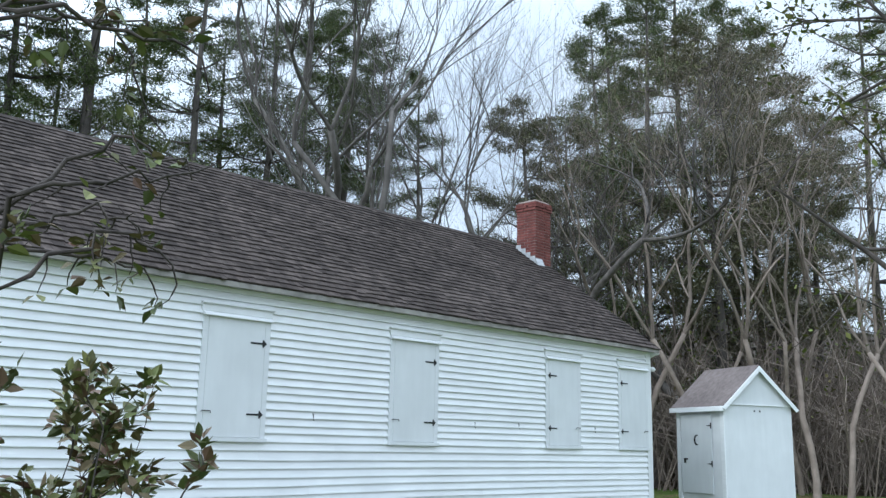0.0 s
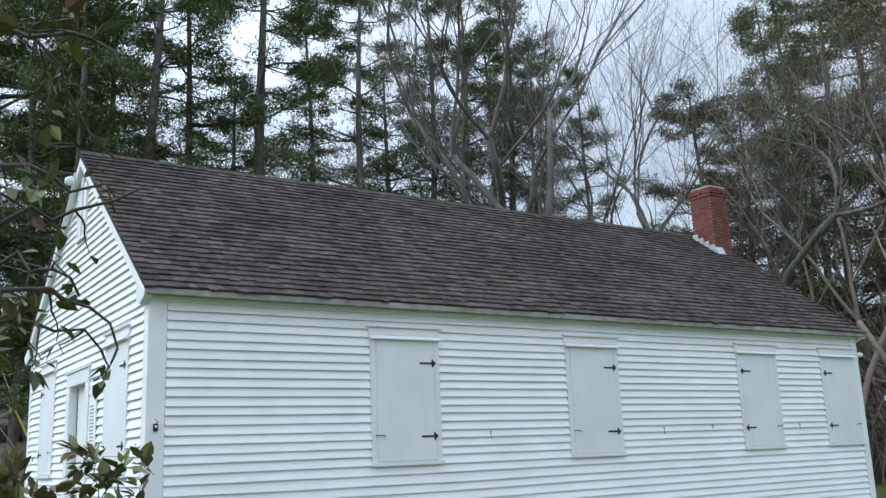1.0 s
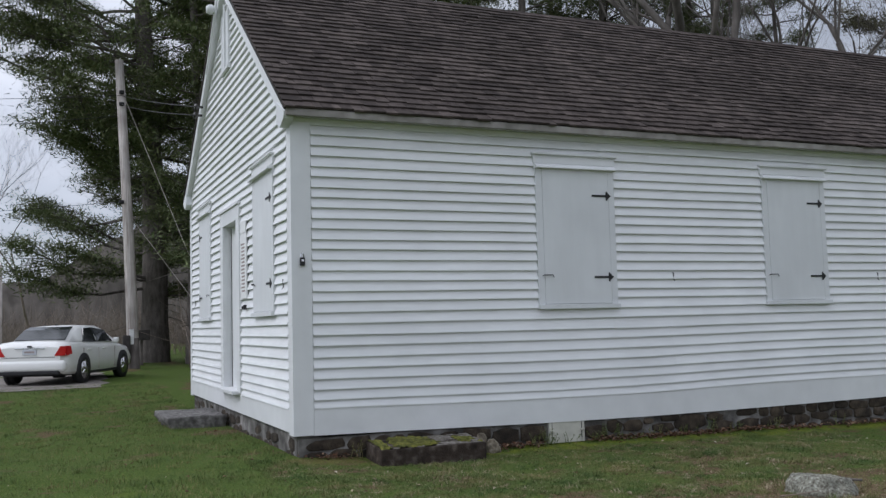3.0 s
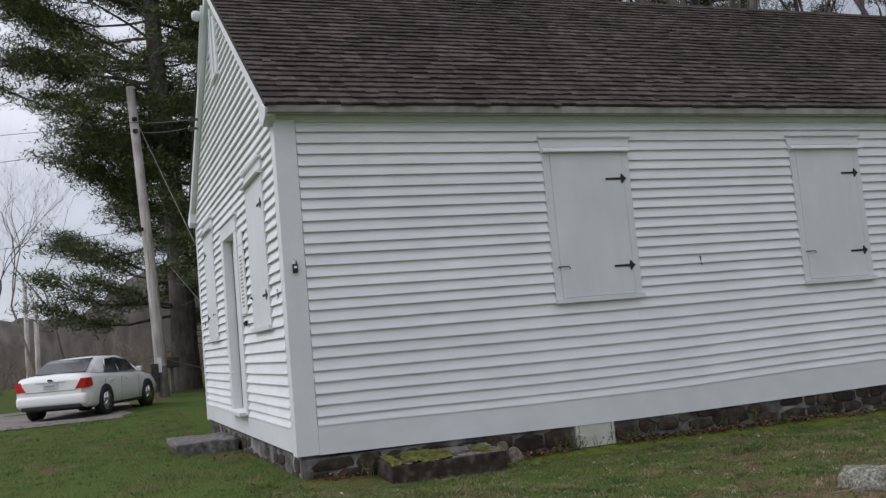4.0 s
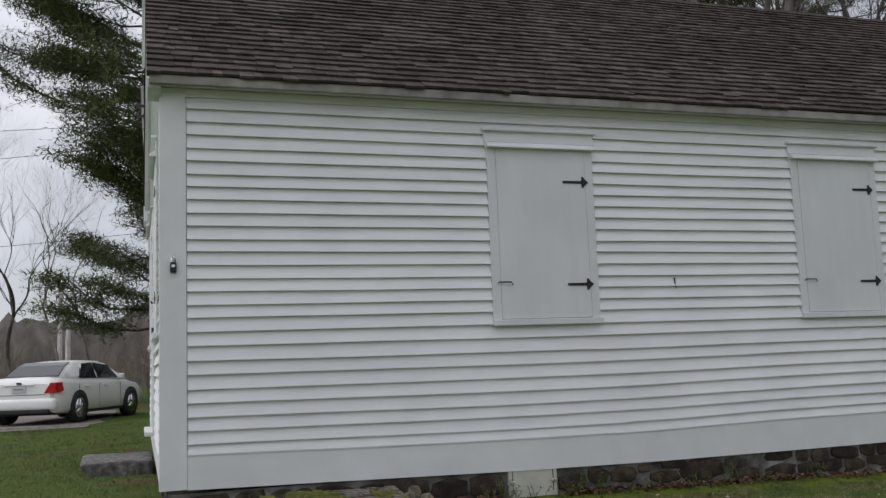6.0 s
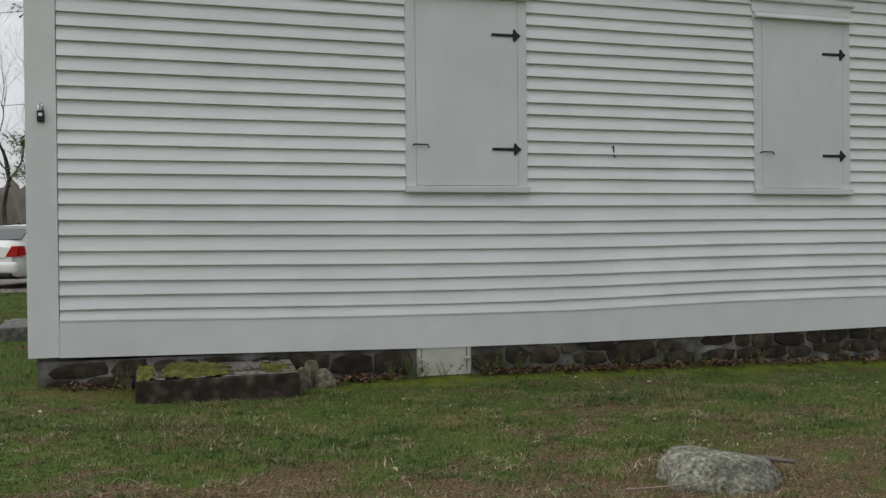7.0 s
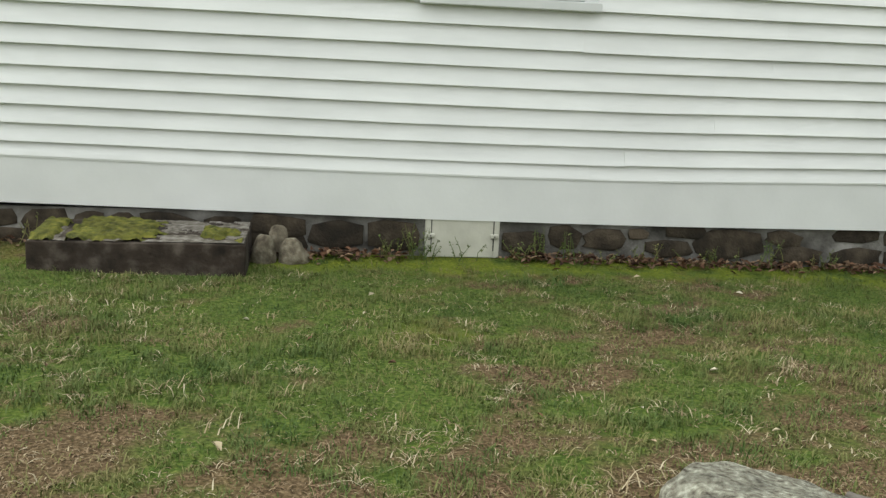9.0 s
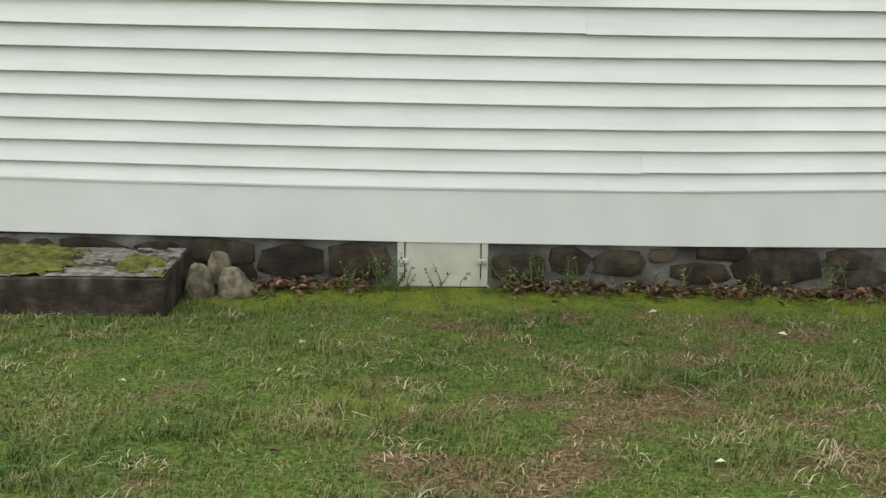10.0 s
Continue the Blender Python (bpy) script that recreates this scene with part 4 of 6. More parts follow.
rock = tagged(new("lawn_rock"), "lichen covered grey boulder sunk in the lawn", "rock")
bm = bmesh.new()
bmesh.ops.create_icosphere(bm, subdivisions=5, radius=0.5)
for v in bm.verts:
    q = v.co * 2.4 + Vector((4.1, 7.7, 1.3))
    v.co *= 1 + 0.24 * noise.noise(q) + 0.06 * noise.noise(q * 3) + 0.025 * noise.noise(q * 9)
    v.co = Vector((v.co.x * 0.60, v.co.y * 0.54, v.co.z * 0.44))
    lid = 0.150 - 0.13 * max(0.0, v.co.x + 0.02) + 0.012 * noise.noise(q * 4)
    if v.co.z > lid:
        v.co.z = lid + 0.15 * (v.co.z - lid)
part("stone", bm, M_LICHEN, rock, "", True)
rock.location, rock.rotation_euler = (3.41, -3.49, hill(3.42, -3.45) - 0.025), (0, 0.06, 0.4)


def stick(path, radius, mat, label):
    v, f, n = [], [], len(path) * 4
    pts = []
    for i in range(n):
        t = i / (n - 1) * (len(path) - 1)
        k = min(len(path) - 2, int(t))
        p = Vector(path[k]).lerp(Vector(path[k + 1]), t - k)
        pts.append(p + radius * 0.5 * Vector((noise.noise(p * 30), noise.noise(p * 30 + Vector((5, 0, 0))), 0.4 * noise.noise(p * 40))))
    tube(v, f, pts, [radius * (1.0 - 0.4 * i / n) * (1 + 0.25 * noise.noise((i * 0.9, radius * 900, 0))) for i in range(n)], 7)
    tagged(new("dead_stick", mesh_of("dead_stick", v, f, mat, True)), label, "stick")


stick([(3.72, -3.36, -0.008), (3.79, -3.44, -0.004), (3.85, -3.50, -0.008)], 0.016, M_PALEBARK, "pale lichen-flecked dead stick on the lawn")
stick([(2.86, -3.62, -0.025), (3.0, -3.70, -0.005), (3.12, -3.76, 0.015)], 0.0055, M_TWIG, "thin brown twig lying against the rock")

# granite doorstep at the gable
door_step = tagged(new("granite_doorstep"), "rough grey granite doorstep slab before the door", "step")
bm = block(-0.82, -0.02, 3.7, 5.0, -0.2, 0.205, 0.012, 1)
bmesh.ops.subdivide_edges(bm, edges=[e for e in bm.edges if e.calc_length() > 0.3], cuts=6, use_grid_fill=True)
for v in bm.verts:
    v.co += 0.05 * Vector((noise.noise(v.co * 4), noise.noise(v.co * 4 + Vector((7, 0, 0))), 0.5 * noise.noise(v.co * 4 + Vector((0, 5, 0)))))
    if v.co.z < 0.1:
        v.co.x += 0.12 * max(0.0, -v.co.x - 0.4)
part("slab", bm, M_GRANITE, door_step, "", True)


# ---- outhouse ----
out = tagged(new("outhouse"), "small white board outhouse with brown roof and crescent in its door", "outhouse")
A, B, H, PK = 1.78, 2.0, 2.12, 3.06
# local axes: x along the gable side, y along the door side, near corner at the origin
part("wall", block(0, B, -0.04, 0.0, -0.45, H, 0.004), M_SHUTTER, out)
part("wall", block(0, 0.04, 0.0, A, -0.45, H, 0.004), M_TRIM, out)
part("wall", block(B - 0.04, B, 0.0, A, -0.45, H, 0.004), M_TRIM, out)
part("wall", block(0, B, A, A + 0.04, -0.45, H, 0.004), M_TRIM, out)
part("gable_panel", prism([(0, H), (B, H), (B / 2, PK - 0.05)], "y", -0.05, 0.0), M_SHUTTER, out)
part("gable_panel", prism([(0, H), (B, H), (B / 2, PK - 0.05)], "y", A, A + 0.04), M_SHUTTER, out)
part("gable_ledge", block(0.0, B, -0.075, -0.05, H - 0.012, H + 0.012, 0.003), M_TRIM, out)
for s in (1, -1):
    def xx(x):
        return x if s > 0 else B - x
    part("roof", prism([(xx(-0.13), H - 0.06), (xx(B / 2), PK + 0.03), (xx(B / 2), PK - 0.04), (xx(-0.10), H - 0.10)], "y", -0.14, A + 0.16), M_OUTROOF, out,
         "grey-brown roll roofing")
    part("rake_board", prism([(xx(-0.14), H - 0.09), (xx(B / 2), PK), (xx(B / 2), PK - 0.13), (xx(-0.06), H - 0.14)], "y", -0.165, -0.14), M_BOARD, out)
part("eave_board", block(-0.15, -0.10, -0.14, A + 0.16, H - 0.17, H - 0.055, 0.004), M_BOARD, out)
part("corner_board", block(-0.03, 0.0, -0.04, 0.10, -0.45, H - 0.06, 0.003), M_BOARD, out)
part("corner_board", block(-0.03, 0.0, A - 0.10, A + 0.04, -0.45, H - 0.06, 0.003), M_BOARD, out)
odoor = part("door", block(-0.05, -0.015, 0.42, 1.62, 0.02, H - 0.22, 0.004), M_SHUTTER, out, "white board door with crescent cut-out")
for z in (1.62, 0.72):
    part("hinge", prism([(0.40, z - 0.07), (0.44, z - 0.07), (0.44, z - 0.02), (0.62, z), (0.44, z + 0.02), (0.44, z + 0.07), (0.40, z + 0.07)], "x", -0.058, -0.05),
         M_IRON, odoor, "black T hinge")
part("latch", block(-0.07, -0.05, 1.36, 1.5, 0.80, 0.84, 0.004), M_IRON, odoor)
part("latch", block(-0.07, -0.05, 1.44, 1.5, 0.72, 0.80, 0.004), M_IRON, odoor)
moon = [(0.98 - 0.12 * math.cos(a), 1.28 + 0.13 * math.sin(a)) for a in np.linspace(-2.0, 2.0, 13)]
inner = [(0.93 - 0.10 * math.cos(a), 1.28 + 0.105 * math.sin(a)) for a in np.linspace(1.75, -1.75, 11)]
part("crescent", prism([(2 * 0.98 - p[0], p[1]) for p in moon + [(q[0] + 0.09, q[1]) for q in inner]], "x", -0.055, -0.0495), M_IRON, odoor, "dark crescent moon")
part("peg", block(0.86, 0.9, -0.055, -0.04, H - 0.16, H - 0.12, 0.003), M_IRON, out)
part("peg", block(1.02, 1.06, -0.055, -0.04, H - 0.16, H - 0.12, 0.003), M_IRON, out)
out.matrix_basis = pose(15.58, -0.56, hill(15.9, 0.2) + 0.40, 0, 0, -23.7) @ Matrix.Scale(0.93, 4)


# ---- car ----
car = tagged(new("car"), "pearl white four-door saloon car parked on the gravel", "car")


def loft(rows, mat, name, parent, label=""):
    """Skin over mirrored cross-sections; each row is y and a list of (x, z) from bottom to top."""
    v, f = [], []
    k = 2 * len(rows[0][1])
    for y, sec in rows:
        for x, z in sec:
            v.append((x, y, z))
        for x, z in reversed(sec):
            v.append((-x, y, z))
    for i in range(len(rows) - 1):
        for j in range(k):
            a, b = i * k + j, i * k + (j + 1) % k
            f.append((a, b, b + k, a + k))
    f.append(tuple(range(k)))
    f.append(tuple((len(rows) - 1) * k + j for j in reversed(range(k))))
    me = mesh_of(name, v, f, mat, True)
    for poly in list(me.polygons)[-2:]:
        poly.use_smooth = False
    ob = part(name, me, None, parent, label)
    return ob


def lower(y, w, z0, belt, crown):
    return (y, [(w - 0.10, z0), (w - 0.02, z0 + 0.07), (w, 0.52), (w - 0.015, belt - 0.12), (w - 0.07, belt), (w * 0.6, belt + crown * 0.8), (0.02, belt + crown)])


body = loft([lower(0.0, 0.74, 0.36, 0.90, 0.02), lower(0.06, 0.86, 0.28, 0.97, 0.05), lower(0.30, 0.905, 0.24, 1.02, 0.05), lower(0.8, 0.915, 0.22, 1.00, 0.03),
             lower(2.4, 0.917, 0.20, 0.97, 0.02), lower(3.6, 0.91, 0.22, 0.92, 0.06), lower(4.3, 0.88, 0.24, 0.82, 0.07), lower(4.7, 0.80, 0.27, 0.70, 0.05),
             lower(4.84, 0.62, 0.32, 0.62, 0.02)], M_CARPAINT, "body", car)


def upper(y, wb, zb, wt, zt):
    return (y, [(wb, zb), (wb - 0.03, zb + (zt - zb) * 0.3), (wt + 0.02, zt - 0.07), (wt - 0.05, zt - 0.015), (wt * 0.5, zt), (0.02, zt + 0.008)])


loft([upper(0.48, 0.80, 0.98, 0.70, 1.04), upper(0.95, 0.82, 0.97, 0.64, 1.31), upper(1.30, 0.83, 0.96, 0.61, 1.415), upper(1.9, 0.84, 0.95, 0.61, 1.445),
      upper(2.5, 0.84, 0.95, 0.62, 1.435), upper(2.9, 0.84, 0.94, 0.64, 1.36), upper(3.65, 0.82, 0.94, 0.74, 1.0)], M_CARPAINT, "cabin", car)


def pane(name, pts, mat, lift, parent=car, label=""):
    v = [Vector(p) for p in pts]
    nrm = (v[1] - v[0]).cross(v[2] - v[0]).normalized()
    n = len(v)
    allv = [p - nrm * 0.012 for p in v] + [p + nrm * lift for p in v]
    f = [tuple(range(n))[::-1], tuple(range(n, 2 * n))] + [(i, (i + 1) % n, n + (i + 1) % n, n + i) for i in range(n)]
    return part(name, mesh_of(name, allv, f, mat), None, parent, label)


pane("rear_window", [(-0.63, 0.53, 1.078), (0.63, 0.53, 1.078), (0.58, 0.95, 1.318), (-0.58, 0.95, 1.318)], M_CARGLASS, 0.012, label="dark rear window")
pane("rear_window", [(-0.58, 0.95, 1.318), (0.58, 0.95, 1.318), (0.54, 1.20, 1.393), (-0.54, 1.20, 1.393)], M_CARGLASS, 0.012, label="dark rear window")
for s in (1, -1):
    side = lambda pts: [(s * x, y, z) for x, y, z in (pts if s > 0 else pts[::-1])]
    pane("side_window", side([(0.828, 1.12, 1.01), (0.835, 1.95, 0.995), (0.685, 1.95, 1.37), (0.70, 1.42, 1.345)]), M_CARGLASS, 0.02, label="dark side window")
    pane("side_window", side([(0.835, 2.03, 0.995), (0.832, 3.10, 0.99), (0.73, 2.72, 1.30), (0.685, 2.03, 1.37)]), M_CARGLASS, 0.02, label="dark side window")
    pane("tail_lamp", side([(0.60, 0.000, 0.70), (0.85, 0.05, 0.70), (0.86, 0.045, 0.93), (0.74, 0.012, 0.93)]), M_TAIL, 0.035, label="red tail lamp")
    pane("tail_lamp", side([(0.87, 0.05, 0.70), (0.925, 0.24, 0.74), (0.895, 0.22, 0.93), (0.85, 0.05, 0.93)]), M_TAIL, 0.012, label="red tail lamp")
    part("mirror", block(min(s * 0.9, s * 1.04), max(s * 0.9, s * 1.04), 3.0, 3.12, 0.97, 1.09, 0.025, 2), M_CARPAINT, car)
    for y in (1.25, 2.25):
        part("door_handle", block(min(s * 0.9, s * 0.935), max(s * 0.9, s * 0.935), y, y + 0.2, 0.80, 0.83, 0.008), M_CARPAINT, car)
    for y in (1.0, 1.99, 3.13):
        part("door_seam", block(min(s * 0.90, s * 0.9175), max(s * 0.90, s * 0.9175), y, y + 0.004, 0.32, 0.86, 0), M_INK, car)
    part("sill_trim", block(min(s * 0.86, s * 0.905), max(s * 0.86, s * 0.905), 1.35, 3.3, 0.20, 0.27, 0.01), M_CARDARK, car)
part("boot_strip", block(-0.36, 0.36, -0.03, 0.03, 0.875, 0.905, 0.008), M_CHROME, car, "chrome boot lid strip")
part("badge", block(-0.06, 0.06, -0.035, 0.0, 0.915, 0.955, 0.012), M_IRON, car)
part("boot_seam", block(-0.62, 0.62, -0.006, 0.02, 0.665, 0.676, 0), M_CARDARK, car)
plate = part("number_plate", block(-0.17, 0.17, -0.028, 0.0, 0.73, 0.86, 0.004), M_PLATE, car, "pale number plate")
part("plate_bar", block(-0.12, 0.12, -0.031, -0.027, 0.78, 0.82, 0), M_INK, plate)
part("rear_bumper", block(-0.865, 0.865, -0.045, 0.42, 0.31, 0.60, 0.10, 5), M_CARPAINT, car, "", True)
part("diffuser", block(-0.72, 0.72, -0.045, 0.3, 0.25, 0.345, 0.02, 2), M_CARDARK, car, "black lower bumper")
part("antenna", block(-0.02, 0.02, 1.45, 1.55, 1.44, 1.475, 0.008), M_CARDARK, car)
part("underbody", block(-0.72, 0.72, 0.25, 4.5, 0.2, 0.36, 0.02), M_CARDARK, car)


def wheel(x, y):
    w = part("wheel", tube_mesh("wheel", [(x - 0.11, y, 0.33), (x - 0.10, y, 0.33), (x + 0.10, y, 0.33), (x + 0.11, y, 0.33)], [0.30, 0.33, 0.33, 0.30], M_TYRE, 28),
             None, car, "black tyre")
    o = 1 if x > 0 else -1
    part("rim", tube_mesh("rim", [(x + o * 0.09, y, 0.33), (x + o * 0.112, y, 0.33)], [0.225, 0.215], M_CARDARK, 24), None, w)
    for k in range(7):
        a = 2 * math.pi * k / 7
        p = (x + o * 0.118, y + 0.2 * math.cos(a), 0.33 + 0.2 * math.sin(a))
        part("spoke", tube_mesh("spoke", [(x + o * 0.118, y, 0.33), p], [0.032, 0.028], M_CHROME, 6), None, w)
    part("rim_ring", tube_mesh("rim_ring", [(x + o * 0.10, y, 0.33), (x + o * 0.119, y, 0.33), (x + o * 0.119, y, 0.33), (x + o * 0.11, y, 0.33)],
                               [0.232, 0.232, 0.205, 0.2], M_CHROME, 24), None, w)
    part("wheel_arch", tube_mesh("wheel_arch", [(x + o * 0.03, y, 0.35), (x + o * 0.108, y, 0.35)], [0.385, 0.385], M_CARDARK, 28), None, car)


for x in (0.838, -0.838):
    for y in (0.98, 3.71):
        wheel(x, y)
car.matrix_basis = pose(-2.60, 13.85, hill(-2.0, 15.5) + 0.02, 0, 0, -24) @ Matrix.Scale(0.94, 4)


# ---- utility pole and wires ----
pole = tagged(new("utility_pole"), "weathered grey-brown wooden utility pole", "utility pole")
PX, PY = 0.24, 23.15
pv, pf = [], []
tube(pv, pf, [(PX + 0.22, PY, -0.3), (PX + 0.13, PY, 2.5), (PX - 0.03, PY, 6), (PX - 0.27, PY, 10.5)], [0.20, 0.185, 0.16, 0.14], 16)
part("shaft", mesh_of("shaft", pv, pf, M_POLE, True), None, pole)
part("pole_base", tube_mesh("pole_base", [(PX + 0.22, PY, -0.3), (PX + 0.175, PY, 1.15)], [0.206, 0.198], M_BARK, 16), None, pole, "dark creosoted pole foot")
part("meter_box", block(PX - 0.16, PX + 0.08, PY - 0.34, PY - 0.12, 0.35, 1.25, 0.03, 2), M_DARKBOX, pole, "dark metal box on the pole")
part("marker", block(PX + 0.05, PX + 0.19, PY - 0.225, PY - 0.2, 0.95, 1.45, 0.003), M_NOTICE, pole, "pale pole marker")
for z in (9.3, 8.9, 5.6):
    part("insulator", block(PX - 0.28, PX - 0.12, PY - 0.25, PY - 0.13, z, z + 0.12, 0.02), M_IRON, pole)


def cable(name, a, b, sag, radius, mat, label):
    a, b = Vector(a), Vector(b)
    pts = [a.lerp(b, t) - Vector((0, 0, sag * 4 * t * (1 - t))) for t in np.linspace(0, 1, 15)]
    tagged(new(name, tube_mesh(name, pts, [radius] * 15, mat, 5)), label, "cable")


TOPP = (PX - 0.2, PY - 0.18, 9.25)
cable("service_wire", TOPP, (-0.25, 4.95, 4.75), 0.04, 0.008, M_WIRE, "dark service wire from pole to gable")
cable("service_wire", (PX - 0.2, PY - 0.18, 8.95), (-0.25, 5.04, 4.64), 0.06, 0.007, M_WIRE, "dark service wire from pole to gable")
cable("overhead_wire", TOPP, (-40, 30, 9.6), 0.8, 0.009, M_WIRE, "thin dark overhead utility wire")
cable("overhead_wire", (PX - 0.2, PY, 8.6), (-40, 30, 7.4), 0.9, 0.009, M_WIRE, "thin dark overhead utility wire")
cable("overhead_wire", (PX - 0.1, PY, 5.7), (-40, 30, 5.4), 0.9, 0.009, M_WIRE, "thin dark overhead utility wire")
cable("guy_wire", (PX - 0.2, PY, 9.5), (2.9, 21.9, 1.7), 0.0, 0.012, M_POLE, "thin steel guy wire")
cable("guy_wire", (PX - 0.2, PY, 5.6), (3.9, 21.9, 0.0), 0.0, 0.010, M_POLE, "thin steel guy wire")
gv2, gf2 = [], []
tube(gv2, gf2, [(2.15, 22.0, 3.55), (2.74, 22.0, 2.36), (3.9, 21.9, 0.0)], [0.035, 0.035, 0.035], 8)
tagged(new("guy_guard", mesh_of("guy_guard", gv2, gf2, M_YELLOW, True)), "yellow plastic guy wire guard", "guard")
post = tagged(new("post_box"), "dark box on a wooden post", "box")
part("post", block(1.0, 1.1, 26.9, 27.0, -0.2, 1.1, 0.008), M_BARK, post)
part("box", block(0.80, 1.32, 26.6, 27.2, 1.05, 1.42, 0.03, 2), M_DARKBOX, post)
for x, y, h in ((-6.2, 72, 8.5), (-5.2, 66, 6.5)):
    p = tagged(new("utility_pole"), "distant grey wooden utility pole", "utility pole")
    part("shaft", tube_mesh("shaft", [(x, y, -0.5), (x, y, h)], [0.2, 0.16], M_POLE, 8), None, p)

# low stone wall far behind the outhouse
wall_thing = tagged(new("stone_wall"), "low tumbled dry fieldstone wall at the wood's edge", "stone wall")
for i in range(60):
    t = i / 59
    x, y = 27.5 + 4 * t + rng.uniform(-0.3, 0.3), 9.0 - 16 * t + rng.uniform(-0.25, 0.25)
    ob = new("stone", rng.choice(stone_shapes))
    ob.parent = wall_thing
    s = rng.uniform(0.35, 0.75)
    ob.matrix_basis = Matrix.Translation((x, y, hill(x, y) + s * 0.15)) @ Euler((0, 0, rng.random() * 6)).to_matrix().to_4x4() @ Matrix.Diagonal((s, s * 0.7, s * 0.55, 1))

# ---- trees ----
def needle_tuft(v, f, c, rr, size, n, flat=0.5):
    """A soft spray of short needle bunches, wider than it is high."""
    for _ in range(n):
        d = Vector((rr.gauss(0, 1), rr.gauss(0, 1), rr.gauss(0.3, flat))).normalized()
        w = d.cross(Vector((rr.random() - 0.5, rr.random() - 0.5, 0.7))).normalized() * size * rr.uniform(0.04, 0.08)
        o = c + Vector((rr.gauss(0, 0.62), rr.gauss(0, 0.62), rr.gauss(0, 0.30))) * size
        b = len(v)
        v += [o - w, o + w, o + d * size * rr.uniform(0.35, 0.8)]
        f.append((b, b + 1, b + 2))


def pine(seed, height, bare, reach, trunk_r, whorls, tuft, mat=None, blades=12, tufts=12, droop=0.0, upcut=1.0):
    """White pine: tapered trunk, whorled limbs with side shoots and needle sprays on their outer half."""
    rr = random.Random(seed)
    ob = new("pine_tree")
    tv, tf, lv, lf, nv, nf = [], [], [], [], [], []
    lean = Vector((rr.uniform(-0.03, 0.03), rr.uniform(-0.03, 0.03), 1))

    def axis(z):
        return Vector((lean.x * z + 0.12 * math.sin(z * 0.35 + seed), lean.y * z + 0.12 * math.cos(z * 0.3 + seed), z))

    n = 14
    path = [axis(height * i / n - (0.4 if i == 0 else 0)) for i in range(n + 1)]
    rad = [trunk_r * (1 - i / n) ** 0.8 + 0.02 + (0.25 * trunk_r if i == 0 else 0) for i in range(n + 1)]
    tube(tv, tf, path, rad, 10)
    for w in range(whorls):
        t = (w + rr.uniform(-0.3, 0.3)) / whorls
        z = bare + (height - bare) * max(0, min(0.99, t))
        shape = (0.55 + 0.45 * math.sin(min(1, t * 1.6) * math.pi * 0.55)) * (1 - t) ** 0.55
        for k in range(rr.randint(3, 5)):
            if rr.random() < 0.12:
                continue
            a = rr.random() * 2 * math.pi
            ln = reach * shape * rr.uniform(0.55, 1.15) + 0.4
            up = rr.uniform(-0.05, 0.28) * upcut - droop * (1 - t)
            base = axis(z)
            pts = []
            for s in range(6):
                q = s / 5
                pts.append(base + Vector((math.cos(a) * ln * q, math.sin(a) * ln * q, ln * (up * q + 0.16 * q * q * upcut + 0.03 * math.sin(q * 7 + k))))
                           + Vector((rr.gauss(0, 0.04), rr.gauss(0, 0.04), 0)) * ln * q)
            r0 = 0.02 + 0.011 * ln
            tube(lv, lf, pts, [r0 * (1 - 0.85 * s / 5) for s in range(6)], 3)
            for s in range(tufts):
                q = rr.uniform(0.28, 1.02) ** 0.8
                i = min(4, int(q * 5))
                p = pts[i].lerp(pts[i + 1], min(1.0, q * 5 - i))
                sa = a + rr.choice((-1, 1)) * rr.uniform(0.5, 1.2)
                sl = ln * rr.uniform(0.08, 0.36) * (1.15 - 0.5 * q)
                tip = p + Vector((math.cos(sa) * sl, math.sin(sa) * sl, sl * rr.uniform(-0.25, 0.45)))
                if sl > 0.4:
                    tube(lv, lf, [p, tip], [0.012 + 0.006 * sl, 0.005], 3)
                for m in range(2):
                    c = p.lerp(tip, 0.5 + 0.45 * m)
                    needle_tuft(nv, nf, c, rr, tuft * rr.uniform(0.7, 1.3), blades)
    for m in range(10):
        needle_tuft(nv, nf, axis(height - 0.1 * m), rr, tuft, blades)
    for _ in range(int(bare * 3)):
        z = rr.uniform(1.5, max(2.0, bare))
        a = rr.random() * 2 * math.pi
        ln = rr.uniform(0.5, 2.2)
        p = axis(z)
        tube(lv, lf, [p, p + Vector((math.cos(a) * ln * 0.5, math.sin(a) * ln * 0.5, -0.05 * ln)), p + Vector((math.cos(a) * ln, math.sin(a) * ln, -0.2 * ln))], [0.03, 0.02, 0.006], 3)
    part("trunk", mesh_of("trunk", tv, tf, M_BARK, True), None, ob)
    part("crown_wood", mesh_of("crown_wood", lv, lf, M_BARK, True), None, ob)["kind"] = "stuff"
    part("crown", mesh_of("crown", nv, nf, mat or M_NEEDLE), None, ob)
    return ob


